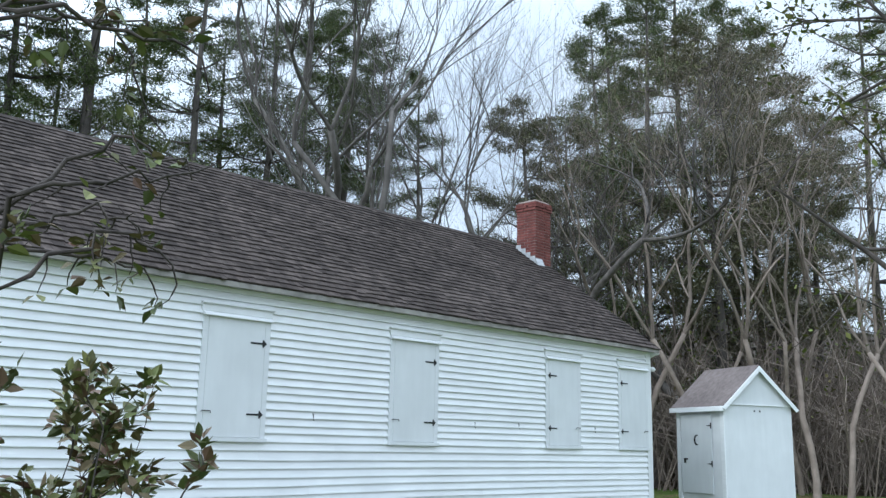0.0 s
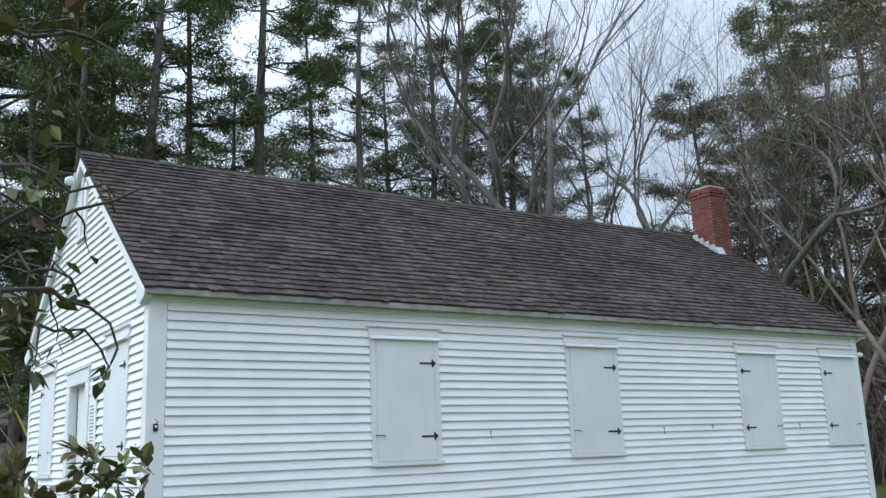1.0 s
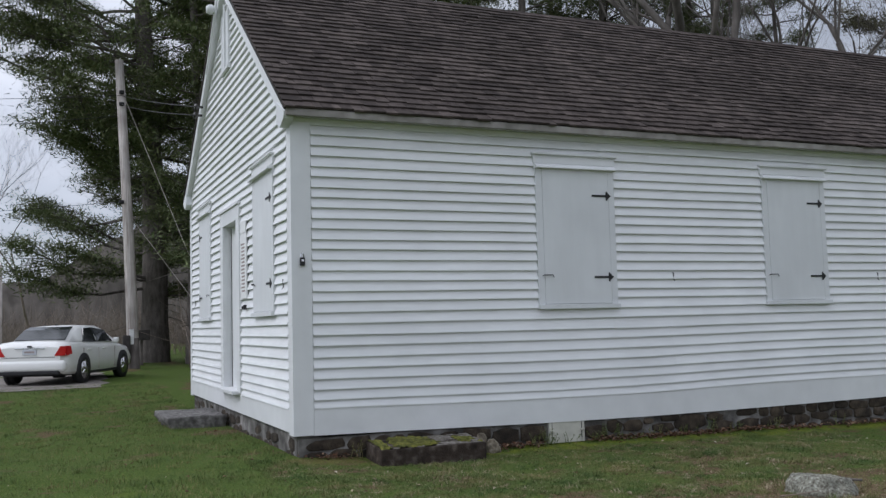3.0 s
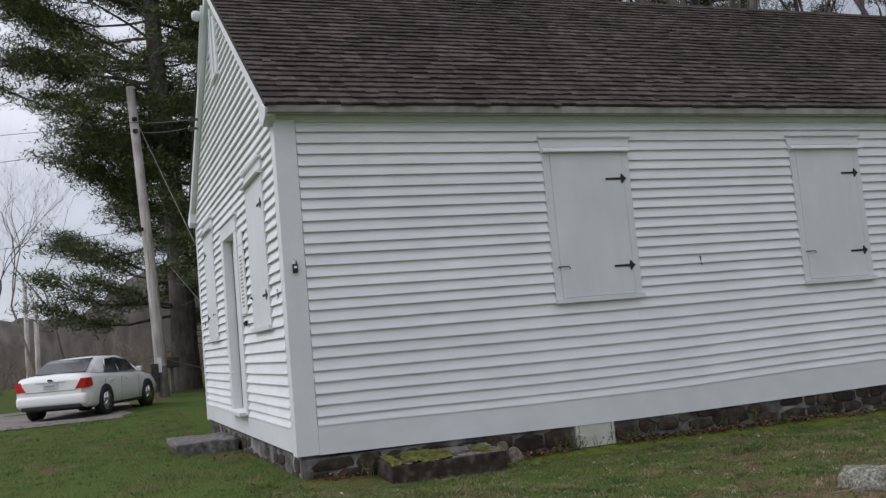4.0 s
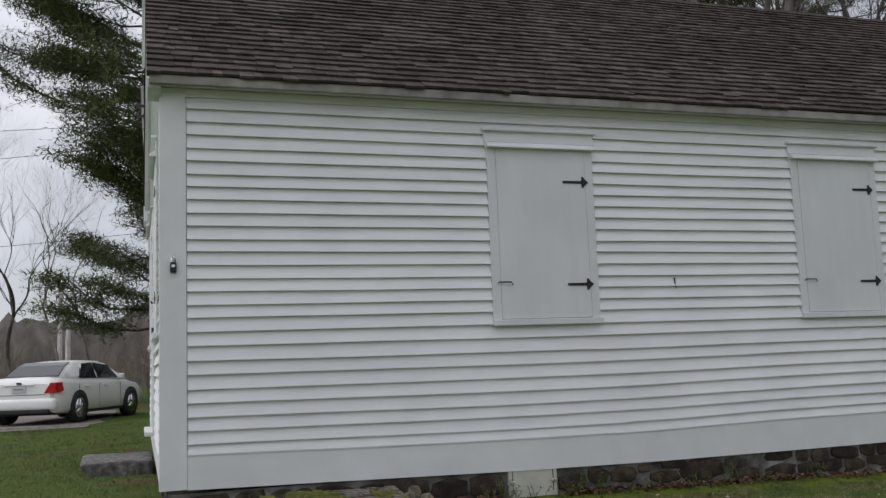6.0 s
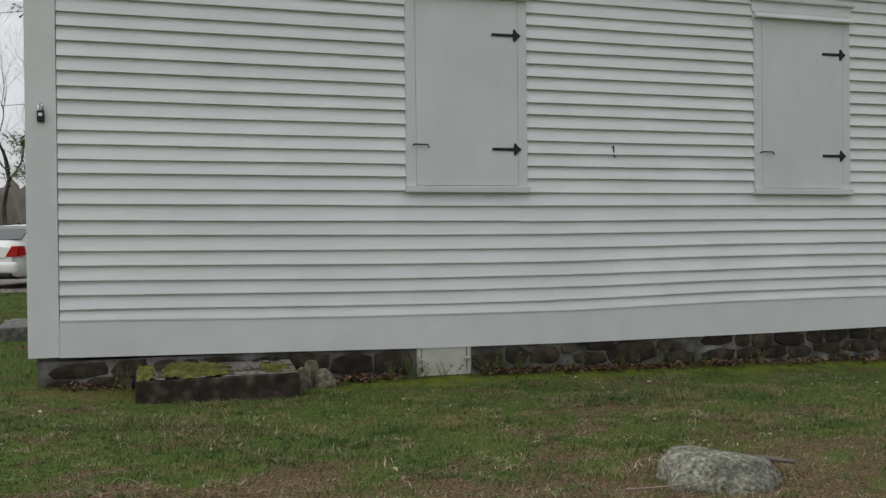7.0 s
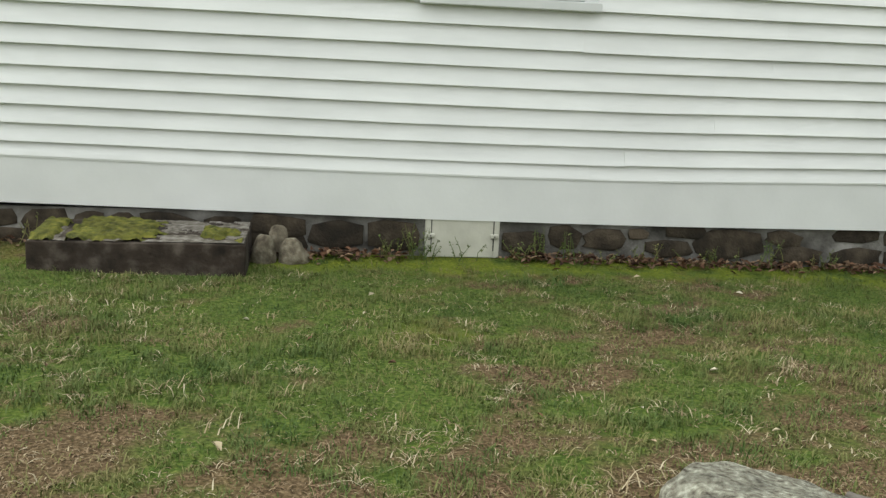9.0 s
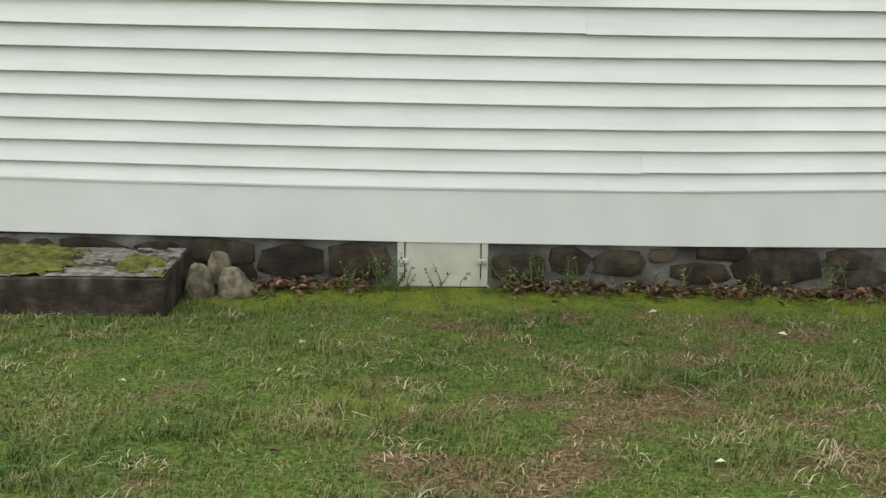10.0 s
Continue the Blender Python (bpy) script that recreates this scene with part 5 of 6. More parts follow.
def bare_tree(seed, height, trunk_r, spread, mat, depth=5, lean=(0, 0), buds=0, fork=0.35, taper=0.68, first=0.42):
    """Leafless hardwood: sinuous forking limbs that thin out to twigs."""
    rr = random.Random(seed)
    ob = new("bare_tree")
    tv, tf, wv, wf, bv, bf = [], [], [], [], [], []

    def grow(p, d, ln, r, lv):
        steps = 6 if lv < 3 else (3 if lv < 5 else 2)
        pts, q, dd = [p], p, d.copy()
        bend = Vector((rr.gauss(0, 0.10), rr.gauss(0, 0.10), 0.02))
        for i in range(steps):
            if i == steps // 2:
                bend = Vector((rr.gauss(0, 0.13), rr.gauss(0, 0.13), 0.06))
            dd = (dd + bend + Vector((rr.gauss(0, 0.09), rr.gauss(0, 0.09), 0.02))).normalized()
            q = q + dd * ln / steps
            pts.append(q)
        rad = [r * (1 + (taper - 1) * i / steps) for i in range(steps + 1)]
        if lv == 0:
            rad[0] *= 1.25
        if lv <= 1:
            tube(tv, tf, pts, rad, 9)
        else:
            tube(wv, wf, pts, rad, 4 if lv < 3 else 3)
        if lv >= depth:
            for _ in range(buds):
                c = pts[-1] + Vector((rr.gauss(0, 0.12), rr.gauss(0, 0.12), rr.gauss(0, 0.12)))
                u = Vector((rr.gauss(0, 1), rr.gauss(0, 1), rr.gauss(0, 1))).normalized() * 0.024
                w = u.cross(Vector((0.3, 0.5, 0.8))).normalized() * 0.018
                b = len(bv)
                bv.extend([c - u, c + w, c + u, c - w])
                bf.append((b, b + 1, b + 2, b + 3))
            return
        for k in range(rr.randint(2, 3) + (1 if lv > 1 else 0)):
            i = steps if k < 2 else rr.randrange(1, steps)
            side = Vector((rr.gauss(0, 1), rr.gauss(0, 1), rr.gauss(0.1, 0.35))).normalized()
            nd = (dd * (1 - fork) + side * (fork + 0.15 * (lv > 0)) * spread + Vector((0, 0, 0.12))).normalized()
            grow(pts[i], nd, ln * rr.uniform(0.58, 0.9), rad[i] * rr.uniform(*((0.6, 0.88) if k < 2 and lv < 2 else (0.42, 0.7))), lv + 1)

    grow(Vector((0, 0, -0.3)), Vector((lean[0], lean[1], 1)).normalized(), height * first, trunk_r, 0)
    part("trunk", mesh_of("trunk", tv, tf, mat, True), None, ob)
    part("crown_wood", mesh_of("crown_wood", wv, wf, mat, True), None, ob)
    if bv:
        part("leaves", mesh_of("leaves", bv, bf, M_SPRING), None, ob, "small sparse yellow-green leaves")
    return ob


PINE_LABEL = "tall dark green white pine with open tiers"
pines = [pine(11, 24, 4.0, 4.2, 0.24, 17, 0.34, None, 24, 13), pine(12, 22, 3.0, 4.0, 0.20, 16, 0.34, None, 24, 13), pine(13, 26, 7.0, 4.2, 0.27, 17, 0.36, None, 24, 13),
         pine(14, 17, 2.0, 3.4, 0.17, 15, 0.32, None, 22, 12), pine(15, 17, 5.0, 4.0, 0.18, 19, 0.34, M_NEEDLE_GREY, 24, 12), pine(16, 20, 4.0, 1.9, 0.15, 22, 0.30, None, 20, 9)]
EYE0 = (-3.2, -10.3)


def at_yaw(yaw, dist):
    a = radians(yaw)
    return EYE0[0] + dist * math.sin(a), EYE0[1] + dist * math.cos(a)


def plant(ob, x, y, turn, size, label, category, group):
    c = copy_thing(ob, Matrix.Translation((x, y, hill(x, y))) @ Euler((0, 0, turn)).to_matrix().to_4x4() @ Matrix.Scale(size, 4))
    return tagged(c, label, category, group)


# bearing from the start of the path, distance, kind, size
PINES = [(9.5, 38, 0, 1.0), (12, 34, 1, 1.05), (16.2, 33, 2, 1.0), (18.4, 36, 0, 1.0), (20.5, 44, 3, 1.2), (23.3, 35, 2, 1.08), (26, 43, 1, 1.1), (29.3, 33, 0, 0.9), (31.5, 42, 3, 1.2),
         (33.8, 36, 1, 1.0), (36.2, 40, 2, 0.95), (37.6, 46, 0, 1.0), (43.6, 36, 5, 0.85), (41.2, 50, 3, 0.95), (51.2, 36, 4, 0.92), (53.0, 41, 4, 0.95),
         (56.0, 40, 0, 0.9), (58.2, 36, 1, 0.95), (60.5, 40, 0, 1.0), (62.3, 36, 4, 1.1), (64.5, 46, 1, 1.05), (67.5, 42, 4, 1.0), (71, 46, 0, 1.0), (75, 42, 1, 1.0),
         (7, 46, 2, 1.0), (11, 58, 0, 1.1), (57.3, 50, 3, 1.3), (55, 46, 1, 1.05), (38.8, 42, 2, 0.95), (63.4, 45, 0, 1.0), (66, 38, 4, 1.05), (40.5, 40, 0, 0.8), (47.6, 50, 3, 0.62), (45.5, 56, 3, 0.6)]
for k, (yaw, dist, kind, size) in enumerate(PINES):
    x, y = at_yaw(yaw, dist)
    plant(pines[kind], x, y, k * 2.4, size, PINE_LABEL if kind != 4 else "grey-green pine thinning at the crown", "tree", "trees behind the schoolhouse")
for ob in pines:
    for c in list(ob.children):
        bpy.data.objects.remove(c)
    bpy.data.objects.remove(ob)

big = pine(31, 27, 3.0, 9.4, 0.55, 40, 0.38, None, 28, 46, 0.12, 1.5)
tagged(big, "broad dark green pine with long sweeping lower limbs", "tree")
big.location = (1.9, 30.2, 0)
big2 = pine(32, 24, 3.0, 6.5, 0.42, 28, 0.40, None, 16, 26, 0.10, 0.8)
tagged(big2, "dark green pine crowding the pole", "tree")
big2.location = (8.0, 34.0, 0)

bare = [bare_tree(41, 21, 0.20, 0.62, M_PALEBARK, 6, (0.06, 0.0), 0, 0.42, 0.78, 0.34), bare_tree(47, 19, 0.17, 0.7, M_PALEBARK, 6, (-0.04, 0.05), 0, 0.42, 0.76, 0.34),
        bare_tree(43, 13, 0.09, 1.2, M_TWIG, 6, (0.08, -0.1)), bare_tree(44, 10, 0.085, 1.25, M_TWIG, 6, (0.12, 0.1), 1),
        bare_tree(52, 12, 0.20, 1.15, M_BARK, 6, (0.30, -0.32), 0, 0.4, 0.8, 0.45)]
BARES = [(37.6, 27, 0, 1.0, 0.4), (40.2, 27, 1, 1.1, 2.0), (36.0, 31, 1, 0.95, 4.6), (43, 38, 2, 0.8, 1.0), (47.2, 29, 4, 1.05, 0.0), (50.5, 31, 1, 0.62, 4.0), (34.0, 33, 3, 1.1, 1.5), (26.0, 32, 3, 1.1, 0.2),
         (56, 33, 3, 1.2, 2.2), (60.5, 32, 2, 0.95, 5.0), (62.5, 35, 3, 1.2, 0.7), (64.5, 31, 3, 1.3, 1.9), (66.5, 33, 2, 1.0, 3.3), (69, 30, 3, 1.2, 4.4), (71.5, 33, 2, 1.0, 5.2),
         (73.5, 30, 3, 1.2, 0.3), (21, 40, 2, 1.2, 1.1), (-3.5, 62, 0, 0.7, 0.9), (-6.5, 58, 1, 0.8, 2.1), (-9, 52, 2, 1.0, 0.1), (0.5, 66, 2, 1.0, 3.9), (-12, 50, 1, 0.9, 5.0),
         (58, 34, 2, 1.0, 1.0), (68, 42, 4, 1.1, 2.0), (65.7, 36, 2, 1.15, 4.1), (63.2, 33, 4, 0.9, 2.4), (53, 35, 2, 0.9, 0.6), (57.0, 31, 3, 1.4, 3.6), (61.2, 30, 3, 1.3, 1.2), (67.3, 31, 3, 1.4, 5.4),
         (45, 34, 2, 0.75, 2.6), (58.9, 36, 2, 1.1, 3.4), (43.4, 30, 1, 0.95, 3.1), (45.6, 33, 0, 0.85, 5.6), (30.5, 34, 2, 1.0, 2.0), (14.5, 40, 2, 1.1, 5.5), (-1.5, 70, 2, 1.2, 2.2), (-8, 66, 2, 1.2, 4.2)]
for k, (yaw, dist, kind, size, turn) in enumerate(BARES):
    x, y = at_yaw(yaw, dist)
    lab = ("pale grey forked bare hardwood tree", "pale grey forked bare hardwood tree", "thin brown bare sapling", "thin brown bare sapling with a few new leaves",
           "dark leaning bare tree with crooked limbs")[kind]
    plant(bare[kind], x, y, turn, size, lab, "tree", "bare trees at the wood's edge")
for ob in bare:
    for c in list(ob.children):
        bpy.data.objects.remove(c)
    bpy.data.objects.remove(ob)

# thicket of brush and saplings
rr = random.Random(5)
tv, tf, lv, lf = [], [], [], []
for _ in range(6800):
    yaw = rr.uniform(-14, 80) if rr.random() < 0.75 else rr.uniform(50, 74)
    d = rr.uniform(33, 58) if yaw > 3 else rr.uniform(52, 75)
    x, y = at_yaw(yaw, d)
    if -3 < yaw < 9:
        x, y = at_yaw(yaw, d + 22)
    h = rr.uniform(1.2, 4.2) * (2.0 if yaw > 48 else 1.0)
    z = hill(x, y)
    p0 = Vector((x, y, z - 0.1))
    p1 = p0 + Vector((rr.gauss(0, 0.14) * h, rr.gauss(0, 0.14) * h, h * 0.55))
    p2 = p1 + Vector((rr.gauss(0, 0.2) * h, rr.gauss(0, 0.2) * h, h * 0.45))
    tube(tv, tf, [p0, p0.lerp(p1, 0.5) + Vector((rr.gauss(0, 0.05) * h, rr.gauss(0, 0.05) * h, 0)), p1, p2], [0.007 + 0.003 * h, 0.006 + 0.0025 * h, 0.005 + 0.002 * h, 0.003], 3)
    for _ in range(4):
        q = p0.lerp(p1, rr.uniform(0.4, 1))
        tube(tv, tf, [q, q + Vector((rr.gauss(0, 0.22) * h, rr.gauss(0, 0.22) * h, rr.uniform(0.05, 0.3) * h))], [0.005 + 0.0015 * h, 0.003], 3)
    if yaw > 20 and rr.random() < 0.25:
        for _ in range(6):
            c = p2 + Vector((rr.gauss(0, 0.4), rr.gauss(0, 0.4), rr.gauss(-0.4, 0.5)))
            u = Vector((rr.gauss(0, 1), rr.gauss(0, 1), rr.gauss(0, 1))).normalized() * 0.08
            w = u.cross(Vector((0.3, 0.5, 0.8))).normalized() * 0.06
            b = len(lv)
            lv += [c - u, c + w, c + u, c - w]
            lf.append((b, b + 1, b + 2, b + 3))
tagged(new("thicket", mesh_of("thicket", tv, tf, M_TWIG)), "dense brown leafless brush under the trees", "brush", kind="stuff")
tagged(new("thicket_leaves", mesh_of("thicket_leaves", lv, lf, M_SPRING)), "sparse new leaves in the brush", "leaves", kind="stuff")

# far wood line
bv, bf = [], []
n = 420
for i in range(n + 1):
    a = radians(-60 + 170 * i / n)
    d = 96 + 14 * noise.noise((i * 0.05, 0, 0))
    rise = max(0.0, min(1.0, (i / n * 170 - 60 - 0.5) / 8))
    top = 6.5 + 8.5 * rise + (2.2 + rise) * noise.noise((i * 0.12, 3, 0)) + (1.0 + 0.8 * rise) * noise.noise((i * 0.9, 7, 0))
    x, y = EYE0[0] + d * math.sin(a), EYE0[1] + d * math.cos(a)
    bv += [(x, y, -3), (x * 1.01, y * 1.01, top * 0.6), (x * 1.03, y * 1.03, top)]
for i in range(n):
    a = 3 * i
    bf += [(a, a + 3, a + 4, a + 1), (a + 1, a + 4, a + 5, a + 2)]
tagged(new("backdrop", mesh_of("backdrop", bv, bf, M_FARWOOD, True)), "distant brown bare woodland", "woodland", kind="structure")


# ---- shrub beside the path ----
def shrub(seed, x, y):
    rr = random.Random(seed)
    ob = new("shrub")
    sv, sf, lv, lf = [], [], [], []

    def leaf(c, d, size):
        side = d.cross(Vector((rr.gauss(0, 0.5), rr.gauss(0, 0.5), 1))).normalized()
        up = side.cross(d).normalized()
        b = len(lv)
        lv.extend([c, c + d * size * 0.35 + side * size * 0.30 + up * size * 0.10, c + d * size * 0.7 + side * size * 0.2 + up * size * 0.06, c + d * size,
                   c + d * size * 0.7 - side * size * 0.2 + up * size * 0.06, c + d * size * 0.35 - side * size * 0.30 + up * size * 0.10, c + d * size * 0.5])
        lf.extend([(b, b + 1, b + 6), (b + 1, b + 2, b + 6), (b + 2, b + 3, b + 6), (b + 3, b + 4, b + 6), (b + 4, b + 5, b + 6), (b + 5, b, b + 6)])

    def room(q):
        """How far the shrub may reach out over the path."""
        return 0.30 if q.z < 1.62 else 0.12 + 0.0875 * (q.y + 0.78)

    def spray(p, d, ln, r, leaves, lvl=0):
        """A crooked shoot with leaves and a few side shoots."""
        pts, dd = [p], d.copy()
        for _ in range(5):
            dd = (dd + Vector((rr.gauss(0, 0.2), rr.gauss(0, 0.2), rr.gauss(0.02, 0.16)))).normalized()
            q = pts[-1] + dd * ln / 5
            if q.x > room(q):
                dd.x = -0.5 * abs(dd.x)
                q = pts[-1] + dd * ln / 5
                q.x = min(q.x, room(q))
            pts.append(q)
        tube(sv, sf, pts, [r * (1 - 0.13 * i) for i in range(6)], 4)
        for i in range(1, 6):
            for _ in range(leaves if i < 5 else leaves + 2):
                if rr.random() < 0.75:
                    ld = (dd + Vector((rr.gauss(0, 0.9), rr.gauss(0, 0.9), rr.gauss(0.0, 0.7)))).normalized()
                    if pts[i].x + 0.04 * ld.x > room(pts[i]):
                        ld.x = -ld.x
                    leaf(pts[i] + ld * 0.006, ld, rr.uniform(0.018, 0.04))
            if lvl == 0 and rr.random() < 0.65:
                spray(pts[i], (dd + Vector((rr.gauss(0, 0.8), rr.gauss(0, 0.8), rr.gauss(0.1, 0.5)))).normalized(), ln * rr.uniform(0.35, 0.6), r * 0.6, leaves, 1)

    def stem(tip, r, leaves, low=0.5, bow=0.1, shoots=4):
        tip.x = min(tip.x, room(tip) - 0.02)
        base = Vector((rr.uniform(-0.12, 0.08), rr.uniform(-0.1, 0.1), -0.05))
        mid = base.lerp(tip, 0.55) + Vector((rr.gauss(-0.06, 0.05), rr.gauss(0, 0.06), bow))
        pts = [base * (1 - t) ** 2 + mid * 2 * t * (1 - t) + tip * t * t + Vector((rr.gauss(0, 0.008), rr.gauss(0, 0.008), 0)) for t in np.linspace(0, 1, 11)]
        tube(sv, sf, pts, [r * (1 - 0.075 * i) for i in range(11)], 5)
        for _ in range(shoots):
            t = rr.uniform(low, 1.0)
            i = min(9, int(t * 10))
            d = (pts[i + 1] - pts[i]).normalized()
            spray(pts[i + 1], (d + Vector((rr.gauss(0, 0.6), rr.gauss(0, 0.6), rr.gauss(0.1, 0.4)))).normalized(), rr.uniform(0.06, 0.16), r * 0.45, leaves)

    for _ in range(22):
        stem(Vector((rr.uniform(-0.30, 0.20), rr.uniform(-0.28, 0.12), rr.uniform(1.15, 1.60))), 0.005, 3, 0.55, 0.08, 5)
    stem(Vector((0.27, 0.02, 1.52)), 0.003, 3, 0.8, 0.0, 4)
    stem(Vector((0.22, 0.08, 1.55)), 0.003, 3, 0.8, 0.0, 4)
    for _ in range(6):
        stem(Vector((rr.uniform(-0.40, -0.15), rr.uniform(-0.35, -0.1), rr.uniform(1.55, 1.92))), 0.004, 1, 0.75, 0.03, 3)
    for _ in range(4):
        stem(Vector((rr.uniform(-0.40, -0.10), rr.uniform(-0.35, -0.05), rr.uniform(2.3, 2.7))), 0.004, 1, 0.86, 0.0, 4)
    # bare arching shoots that bow over to the light
    for k in range(8):
        p = Vector((rr.uniform(-0.35, -0.1), rr.uniform(-0.3, -0.1), rr.uniform(1.7, 2.2)))
        top = Vector((rr.uniform(-0.05, 0.12), p.y - rr.uniform(0, 0.1), p.z + rr.uniform(0.05, 0.3)))
        end = Vector((rr.uniform(0.08, 0.18), p.y - rr.uniform(0, 0.1), p.z + rr.uniform(-0.15, 0.15)))
        pts = [p * (1 - t) ** 2 + top * 2 * t * (1 - t) + end * t * t + Vector((rr.gauss(0, 0.008), rr.gauss(0, 0.008), rr.gauss(0, 0.01))) for t in np.linspace(0, 1, 11)]
        tube(sv, sf, [Vector((-0.1, 0, 0.9))] + pts, [0.006] + [0.0052 - 0.00035 * i for i in range(11)], 5)
        for i in range(3, 11):
            if rr.random() < 0.6:
                spray(pts[i], Vector((rr.gauss(0.3, 0.6), rr.gauss(0, 0.6), rr.gauss(-0.4, 0.6))).normalized(), rr.uniform(0.04, 0.12), 0.0022, rr.choice((0, 0, 1, 2)), 1)
    part("woody_stem", mesh_of("woody_stem", sv, sf, M_SHRUBWOOD, True), None, ob)
    part("leaves", mesh_of("leaves", lv, lf, M_BUSHLEAF), None, ob, "dark olive and bronze leaves")
    ob.location = (x, y, hill(x, y))
    return tagged(ob, "straggly shrub with dark olive and bronze leaves", "shrub")


shrub(3, -2.86, -8.94)


def young_tree():
    """A thin young tree beside the start of the path, its limbs hanging out over the lawn."""
    rr = random.Random(8)
    ob = new("young_tree")
    tv, tf, lv, lf = [], [], [], []
    root = Vector((-0.70, -9.80, hill(-0.7, -9.8) - 0.1))
    trunk = [root, root + Vector((0.02, 0.01, 1.3)), root + Vector((-0.05, 0.02, 2.3)), root + Vector((-0.08, 0.05, 3.4)), root + Vector((-0.05, 0.02, 4.4))]
    tube(tv, tf, trunk, [0.035, 0.03, 0.024, 0.016, 0.006], 8)
    wv, wf = [], []

    def twig(p, d, ln, r, lvl):
        pts, dd = [p], d.copy()
        for _ in range(4):
            dd = (dd + Vector((rr.gauss(0, 0.14), rr.gauss(0, 0.14), rr.gauss(0, 0.14)))).normalized()
            q = pts[-1] + dd * ln / 4
            if 0.5 * (q.x + 3.116) < 0.866 * (q.y + 10.362):
                dd = Vector((abs(dd.x) * 0.5, -abs(dd.y), dd.z)).normalized()
            pts.append(pts[-1] + dd * ln / 4)
        tube(wv, wf, pts, [r * (1 - 0.17 * i) for i in range(5)], 5)
        if lvl > 0:
            for i in range(1, 5):
                for _ in range(3):
                    c = pts[i] + Vector((rr.gauss(0, 0.02), rr.gauss(0, 0.02), rr.gauss(0, 0.02)))
                    u = Vector((rr.gauss(0, 1), rr.gauss(0, 1), rr.gauss(-0.2, 0.7))).normalized() * rr.uniform(0.006, 0.014)
                    w = u.cross(Vector((0.3, 0.5, 0.8))).normalized() * u.length * 0.55
                    b = len(lv)
                    lv.extend([c - u, c + w, c + u, c - w])
                    lf.append((b, b + 1, b + 2, b + 3))
        if lvl < 2:
            for k in range(5 if lvl == 0 else 3):
                i = rr.randrange(1, 5)
                twig(pts[i], (dd + Vector((rr.gauss(0, 0.6), rr.gauss(0, 0.6), rr.gauss(0.1, 0.5)))).normalized(), ln * rr.uniform(0.3, 0.5), r * 0.5, lvl + 1)

    for z, tip, r in ((1.9, (-1.62, -9.50, 2.50), 0.011), (2.2, (-1.50, -9.52, 2.85), 0.011), (1.6, (-1.40, -9.55, 2.10), 0.009), (2.6, (-1.35, -9.50, 3.1), 0.009), (2.9, (-0.2, -10.6, 3.6), 0.009),
                      (2.4, (-0.1, -9.4, 3.2), 0.01), (3.0, (-0.9, -10.6, 3.7), 0.008)):
        p = root + Vector((-0.02, 0.02, z))
        d = Vector(tip) - p
        twig(p, d.normalized(), d.length, r, 0)
    part("trunk", mesh_of("trunk", tv, tf, M_SHRUBWOOD, True), None, ob)
    part("crown_wood", mesh_of("crown_wood", wv, wf, M_SHRUBWOOD, True), None, ob)
    part("leaves", mesh_of("leaves", lv, lf, M_SPRING), None, ob, "small yellow-green spring leaves")
    ob.location = (0.05, -0.34, -0.15)
    tagged(ob, "thin dark young tree with small yellow-green leaves", "tree")


young_tree()

# ---- grass, litter and weeds ----
rr = random.Random(21)


def blocked(x, y):
    return (x > -0.02 and y > -0.02) or (0.68 < x < 1.88 and -0.55 < y < 0)


def blades(name, area, tufts, per, dry, mat, label, hmin, hmax, spread, anywhere=False):
    """Grass in tufts; the dry kind lies flat where the lawn is thin, the green kind stands elsewhere."""
    v, f = [], []
    made = 0
    while made < tufts:
        cx, cy = rr.uniform(area[0], area[1]), rr.uniform(area[2], area[3])
        k = dryness(cx, cy) + 0.04
        if (not anywhere and (k > rr.gauss(0.14, 0.20)) != dry) or blocked(cx, cy) or rr.random() < 0.8 * moss_cover(cx, cy):
            continue
        made += 1
        z = hill(cx, cy) - 0.004
        lush = 0.55 + 0.9 * max(0.0, 0.5 + noise.noise((cx * 1.3, cy * 1.9, 9))) ** 1.5 + (0.5 if rr.random() < 0.07 else 0.0)
        for _ in range(rr.randint(per // 2, per + per // 2)):
            x, y = cx + rr.gauss(0, spread), cy + rr.gauss(0, spread)
            if blocked(x, y):
                continue
            h = rr.uniform(hmin, hmax) * lush
            a = rr.random() * 2 * math.pi
            w = rr.uniform(0.0012, 0.0027)
            lean = rr.uniform(0.2, 1.3) if not dry else rr.uniform(0.8, 3.2)
            dx, dy = math.cos(a), math.sin(a)
            b = len(v)
            v += [(x - dy * w, y + dx * w, z), (x + dy * w, y - dx * w, z), (x + dx * h * lean * 0.4 + dy * w * 0.8, y + dy * h * lean * 0.4 - dx * w * 0.8, z + h * 0.62),
                  (x + dx * h * lean * 0.4 - dy * w * 0.8, y + dy * h * lean * 0.4 + dx * w * 0.8, z + h * 0.62), (x + dx * h * lean, y + dy * h * lean, z + h * (0.95 if lean < 1 else 0.6))]
            f += [(b, b + 1, b + 2, b + 3), (b + 3, b + 2, b + 4)]
    tagged(new(name, mesh_of(name, v, f, mat)), label, "grass", kind="stuff")


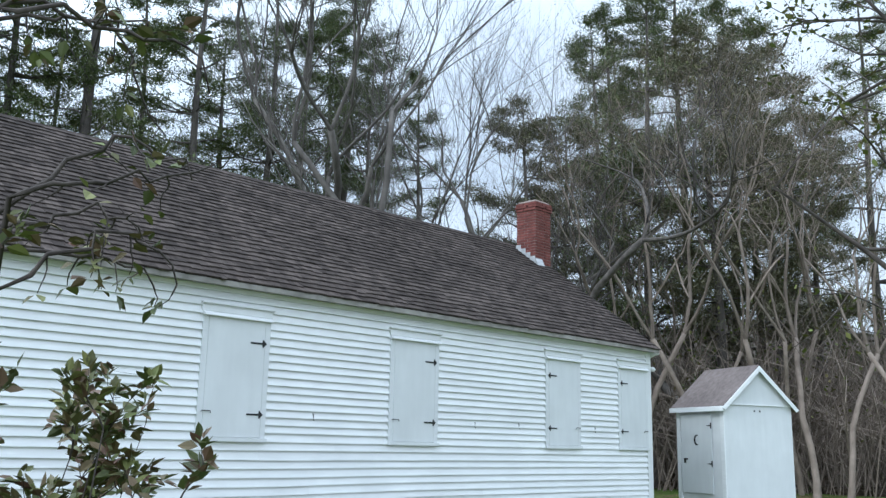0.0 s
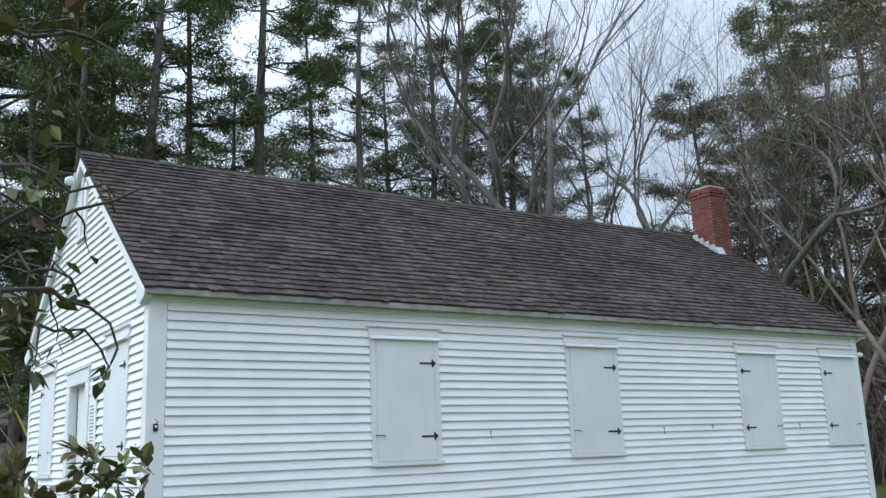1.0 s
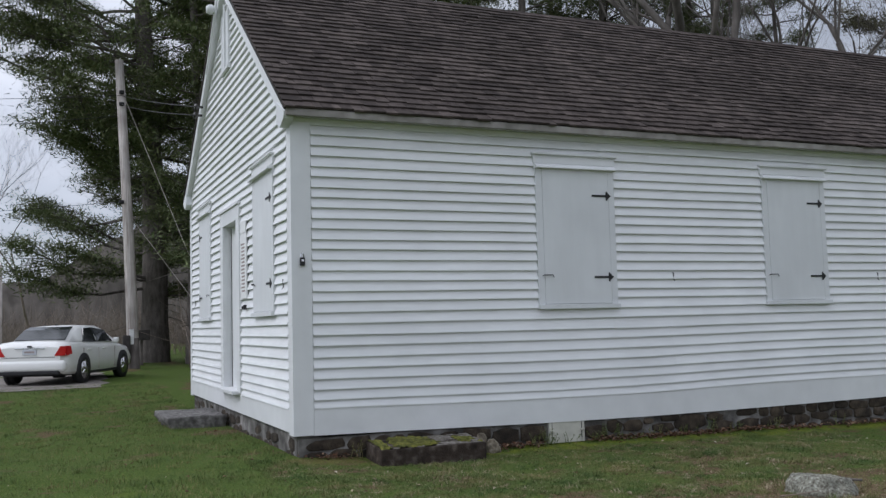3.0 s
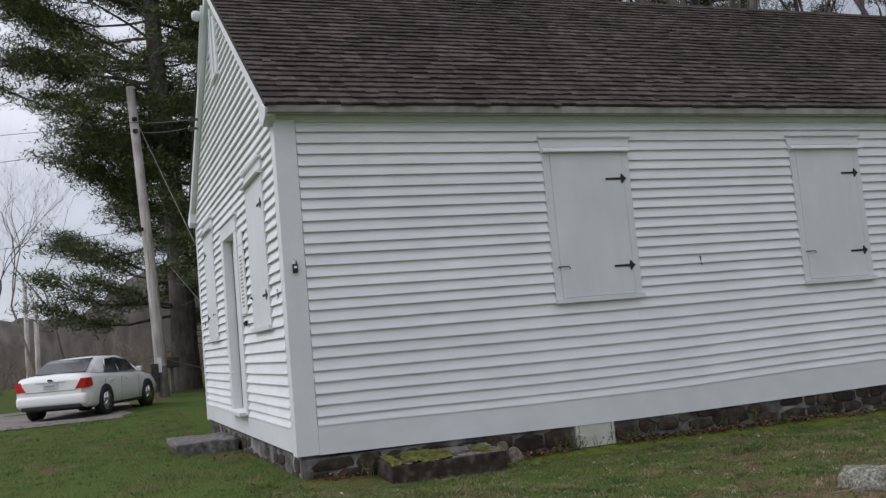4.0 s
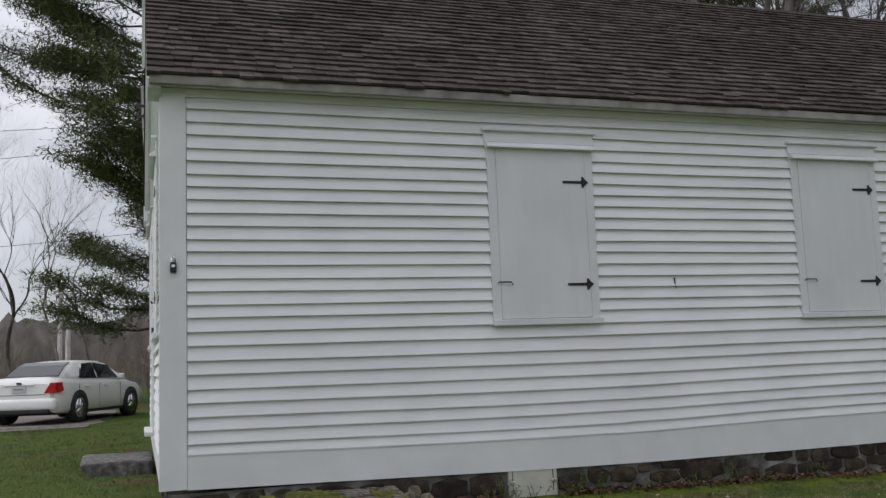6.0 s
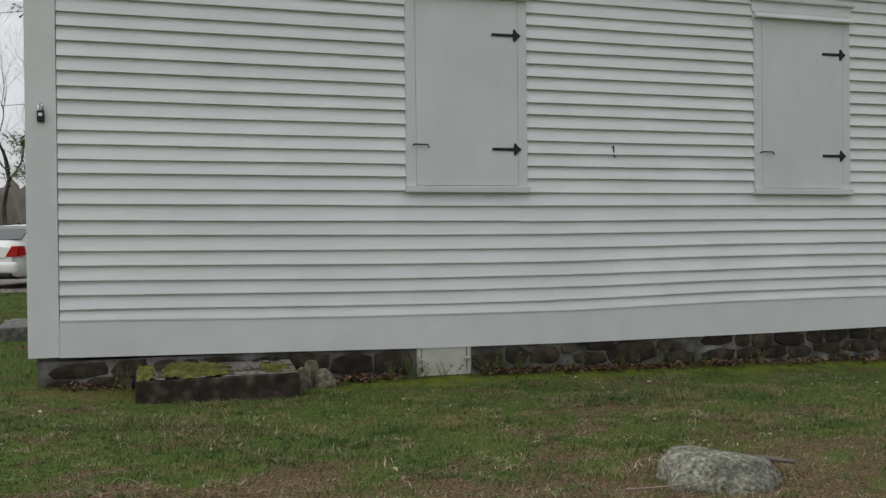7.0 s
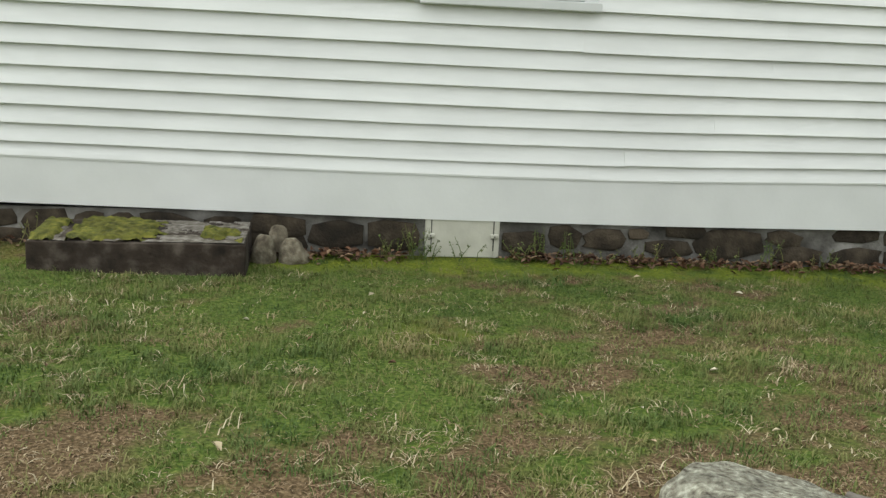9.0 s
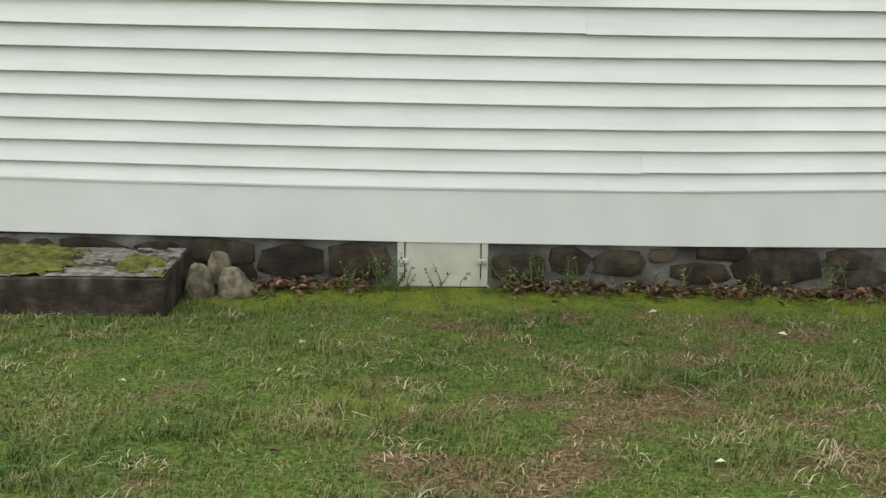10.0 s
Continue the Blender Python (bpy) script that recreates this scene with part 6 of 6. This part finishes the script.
blades("grass", (-0.5, 6.5, -4.4, -0.03), 10500, 10, False, M_GRASS, "short tufted green spring grass", 0.013, 0.036, 0.018)
blades("grass", (-7, 16, -6.5, 9), 8000, 8, False, M_GRASS, "short tufted green spring grass", 0.018, 0.042, 0.03)
blades("grass", (-6, 0, -3, 13), 9000, 9, False, M_GRASS, "short tufted green spring grass", 0.022, 0.055, 0.035)
blades("grass", (-7, 10, -12.5, -4.2), 5500, 8, False, M_GRASS, "short tufted green spring grass", 0.018, 0.042, 0.03)
blades("dry_grass", (-0.3, 6.5, -4.6, -0.05), 4200, 9, True, M_DRYGRASS, "flattened tan dry grass", 0.007, 0.02, 0.022)

blades("straw_tufts", (-0.5, 6.5, -4.4, -0.5), 620, 15, True, M_STRAW, "pale dead grass tufts in the thin lawn", 0.014, 0.038, 0.032, True)
blades("grass_tufts", (0.0, 6.2, -4.4, -1.2), 340, 26, False, M_GRASS, "lush green grass tufts in the thin lawn", 0.03, 0.055, 0.03, True)

lv, lf = [], []


def dead_leaf(x, y, z, size):
    a = rr.random() * 2 * math.pi
    d = Vector((math.cos(a), math.sin(a), rr.gauss(0, 0.3))).normalized()
    s = d.cross(Vector((rr.gauss(0, 0.35), rr.gauss(0, 0.35), 1))).normalized()
    u = s.cross(d)
    c = Vector((x, y, z))
    b = len(lv)
    curl = rr.uniform(0.1, 0.7)
    lv.extend([c - d * size, c - d * size * 0.2 + s * size * 0.5 + u * size * curl, c + d * size * 0.5 + s * size * 0.3 + u * size * curl * 0.6, c + d * size,
               c + d * size * 0.4 - s * size * 0.4 + u * size * curl, c - d * size * 0.3 - s * size * 0.45 + u * size * curl * 0.8])
    lf.extend([(b, b + 1, b + 2, b + 3), (b, b + 3, b + 4, b + 5)])


# drifts against the foundation
for cx, wide, n in ((2.32, 0.13, 90), (2.62, 0.10, 35), (3.55, 0.10, 60), (3.86, 0.12, 80), (4.25, 0.15, 100), (4.62, 0.12, 70), (5.1, 0.2, 110), (5.7, 0.2, 80), (6.5, 0.3, 80), (7.6, 0.4, 80),
                    (9.0, 0.6, 80), (11, 0.9, 80), (0.35, 0.15, 40), (2.05, 0.06, 30)):
    for _ in range(int(1.5 * n)):
        x, y = rr.gauss(cx, wide), -0.04 - abs(rr.gauss(0, 0.075))
        if not blocked(x, y):
            dead_leaf(x, y, hill(x, y) + rr.uniform(0.006, 0.045), rr.uniform(0.012, 0.034))
for _ in range(160):
    x, y = rr.uniform(-4, 12), rr.uniform(-6, -0.2)
    if not blocked(x, y):
        dead_leaf(x, y, hill(x, y) + rr.uniform(0.008, 0.02), rr.uniform(0.008, 0.022))
for _ in range(70):
    x, y = -0.1 - abs(rr.gauss(0, 1.6)), rr.uniform(-2, 9)
    dead_leaf(x, y, hill(x, y) + 0.01, rr.uniform(0.012, 0.03))
tagged(new("leaf_litter", mesh_of("leaf_litter", lv, lf, M_LITTER)), "drifts of dark brown dead leaves", "leaves", kind="stuff")
lv, lf = [], []
for _ in range(110):
    x, y = rr.uniform(-3, 9), rr.uniform(-5, -0.15)
    if not blocked(x, y):
        dead_leaf(x, y, hill(x, y) + rr.uniform(0.012, 0.025), rr.uniform(0.008, 0.026))
tagged(new("bleached_leaves", mesh_of("bleached_leaves", lv, lf, M_PALELEAF)), "scattered bleached cream dead leaves", "leaves", kind="stuff")

# weeds along the foundation
wv, wf = [], []
for x, n, h in ((2.82, 8, 0.24), (2.68, 7, 0.16), (2.89, 6, 0.12), (3.48, 9, 0.12), (3.95, 9, 0.1), (4.7, 9, 0.14), (5.5, 9, 0.14), (6.1, 9, 0.16), (3.1, 2, 0.12), (3.22, 2, 0.16), (3.6, 7, 0.2), (3.75, 7, 0.2), (4.3, 6, 0.16), (5.1, 7, 0.2), (0.62, 8, 0.2), (7.2, 6, 0.2)):
    root = Vector((x, -0.02, hill(x, -0.05) - 0.01))
    for _ in range(n):
        p = root + Vector((rr.gauss(0, 0.05), rr.gauss(-0.05, 0.02), 0))
        q = p + Vector((rr.gauss(0, 0.05), rr.gauss(-0.01, 0.03), h * rr.uniform(0.6, 1.1)))
        tube(wv, wf, [p, p.lerp(q, 0.5) + Vector((rr.gauss(0, 0.01), 0, 0)), q], [0.003, 0.0025, 0.0012], 3)
        for _ in range(12):
            c = p.lerp(q, rr.uniform(0.1, 1))
            d = Vector((rr.gauss(0, 1), rr.gauss(0, 1), rr.gauss(0.2, 0.6))).normalized() * rr.uniform(0.012, 0.03)
            s = d.cross(Vector((0, 0.2, 1))).normalized() * 0.007
            b = len(wv)
            wv += [c, c + d * 0.5 + s, c + d, c + d * 0.5 - s]
            wf.append((b, b + 1, b + 2, b + 3))
tagged(new("weeds", mesh_of("weeds", wv, wf, M_GRASS)), "small green weeds along the foundation", "weeds", kind="stuff")
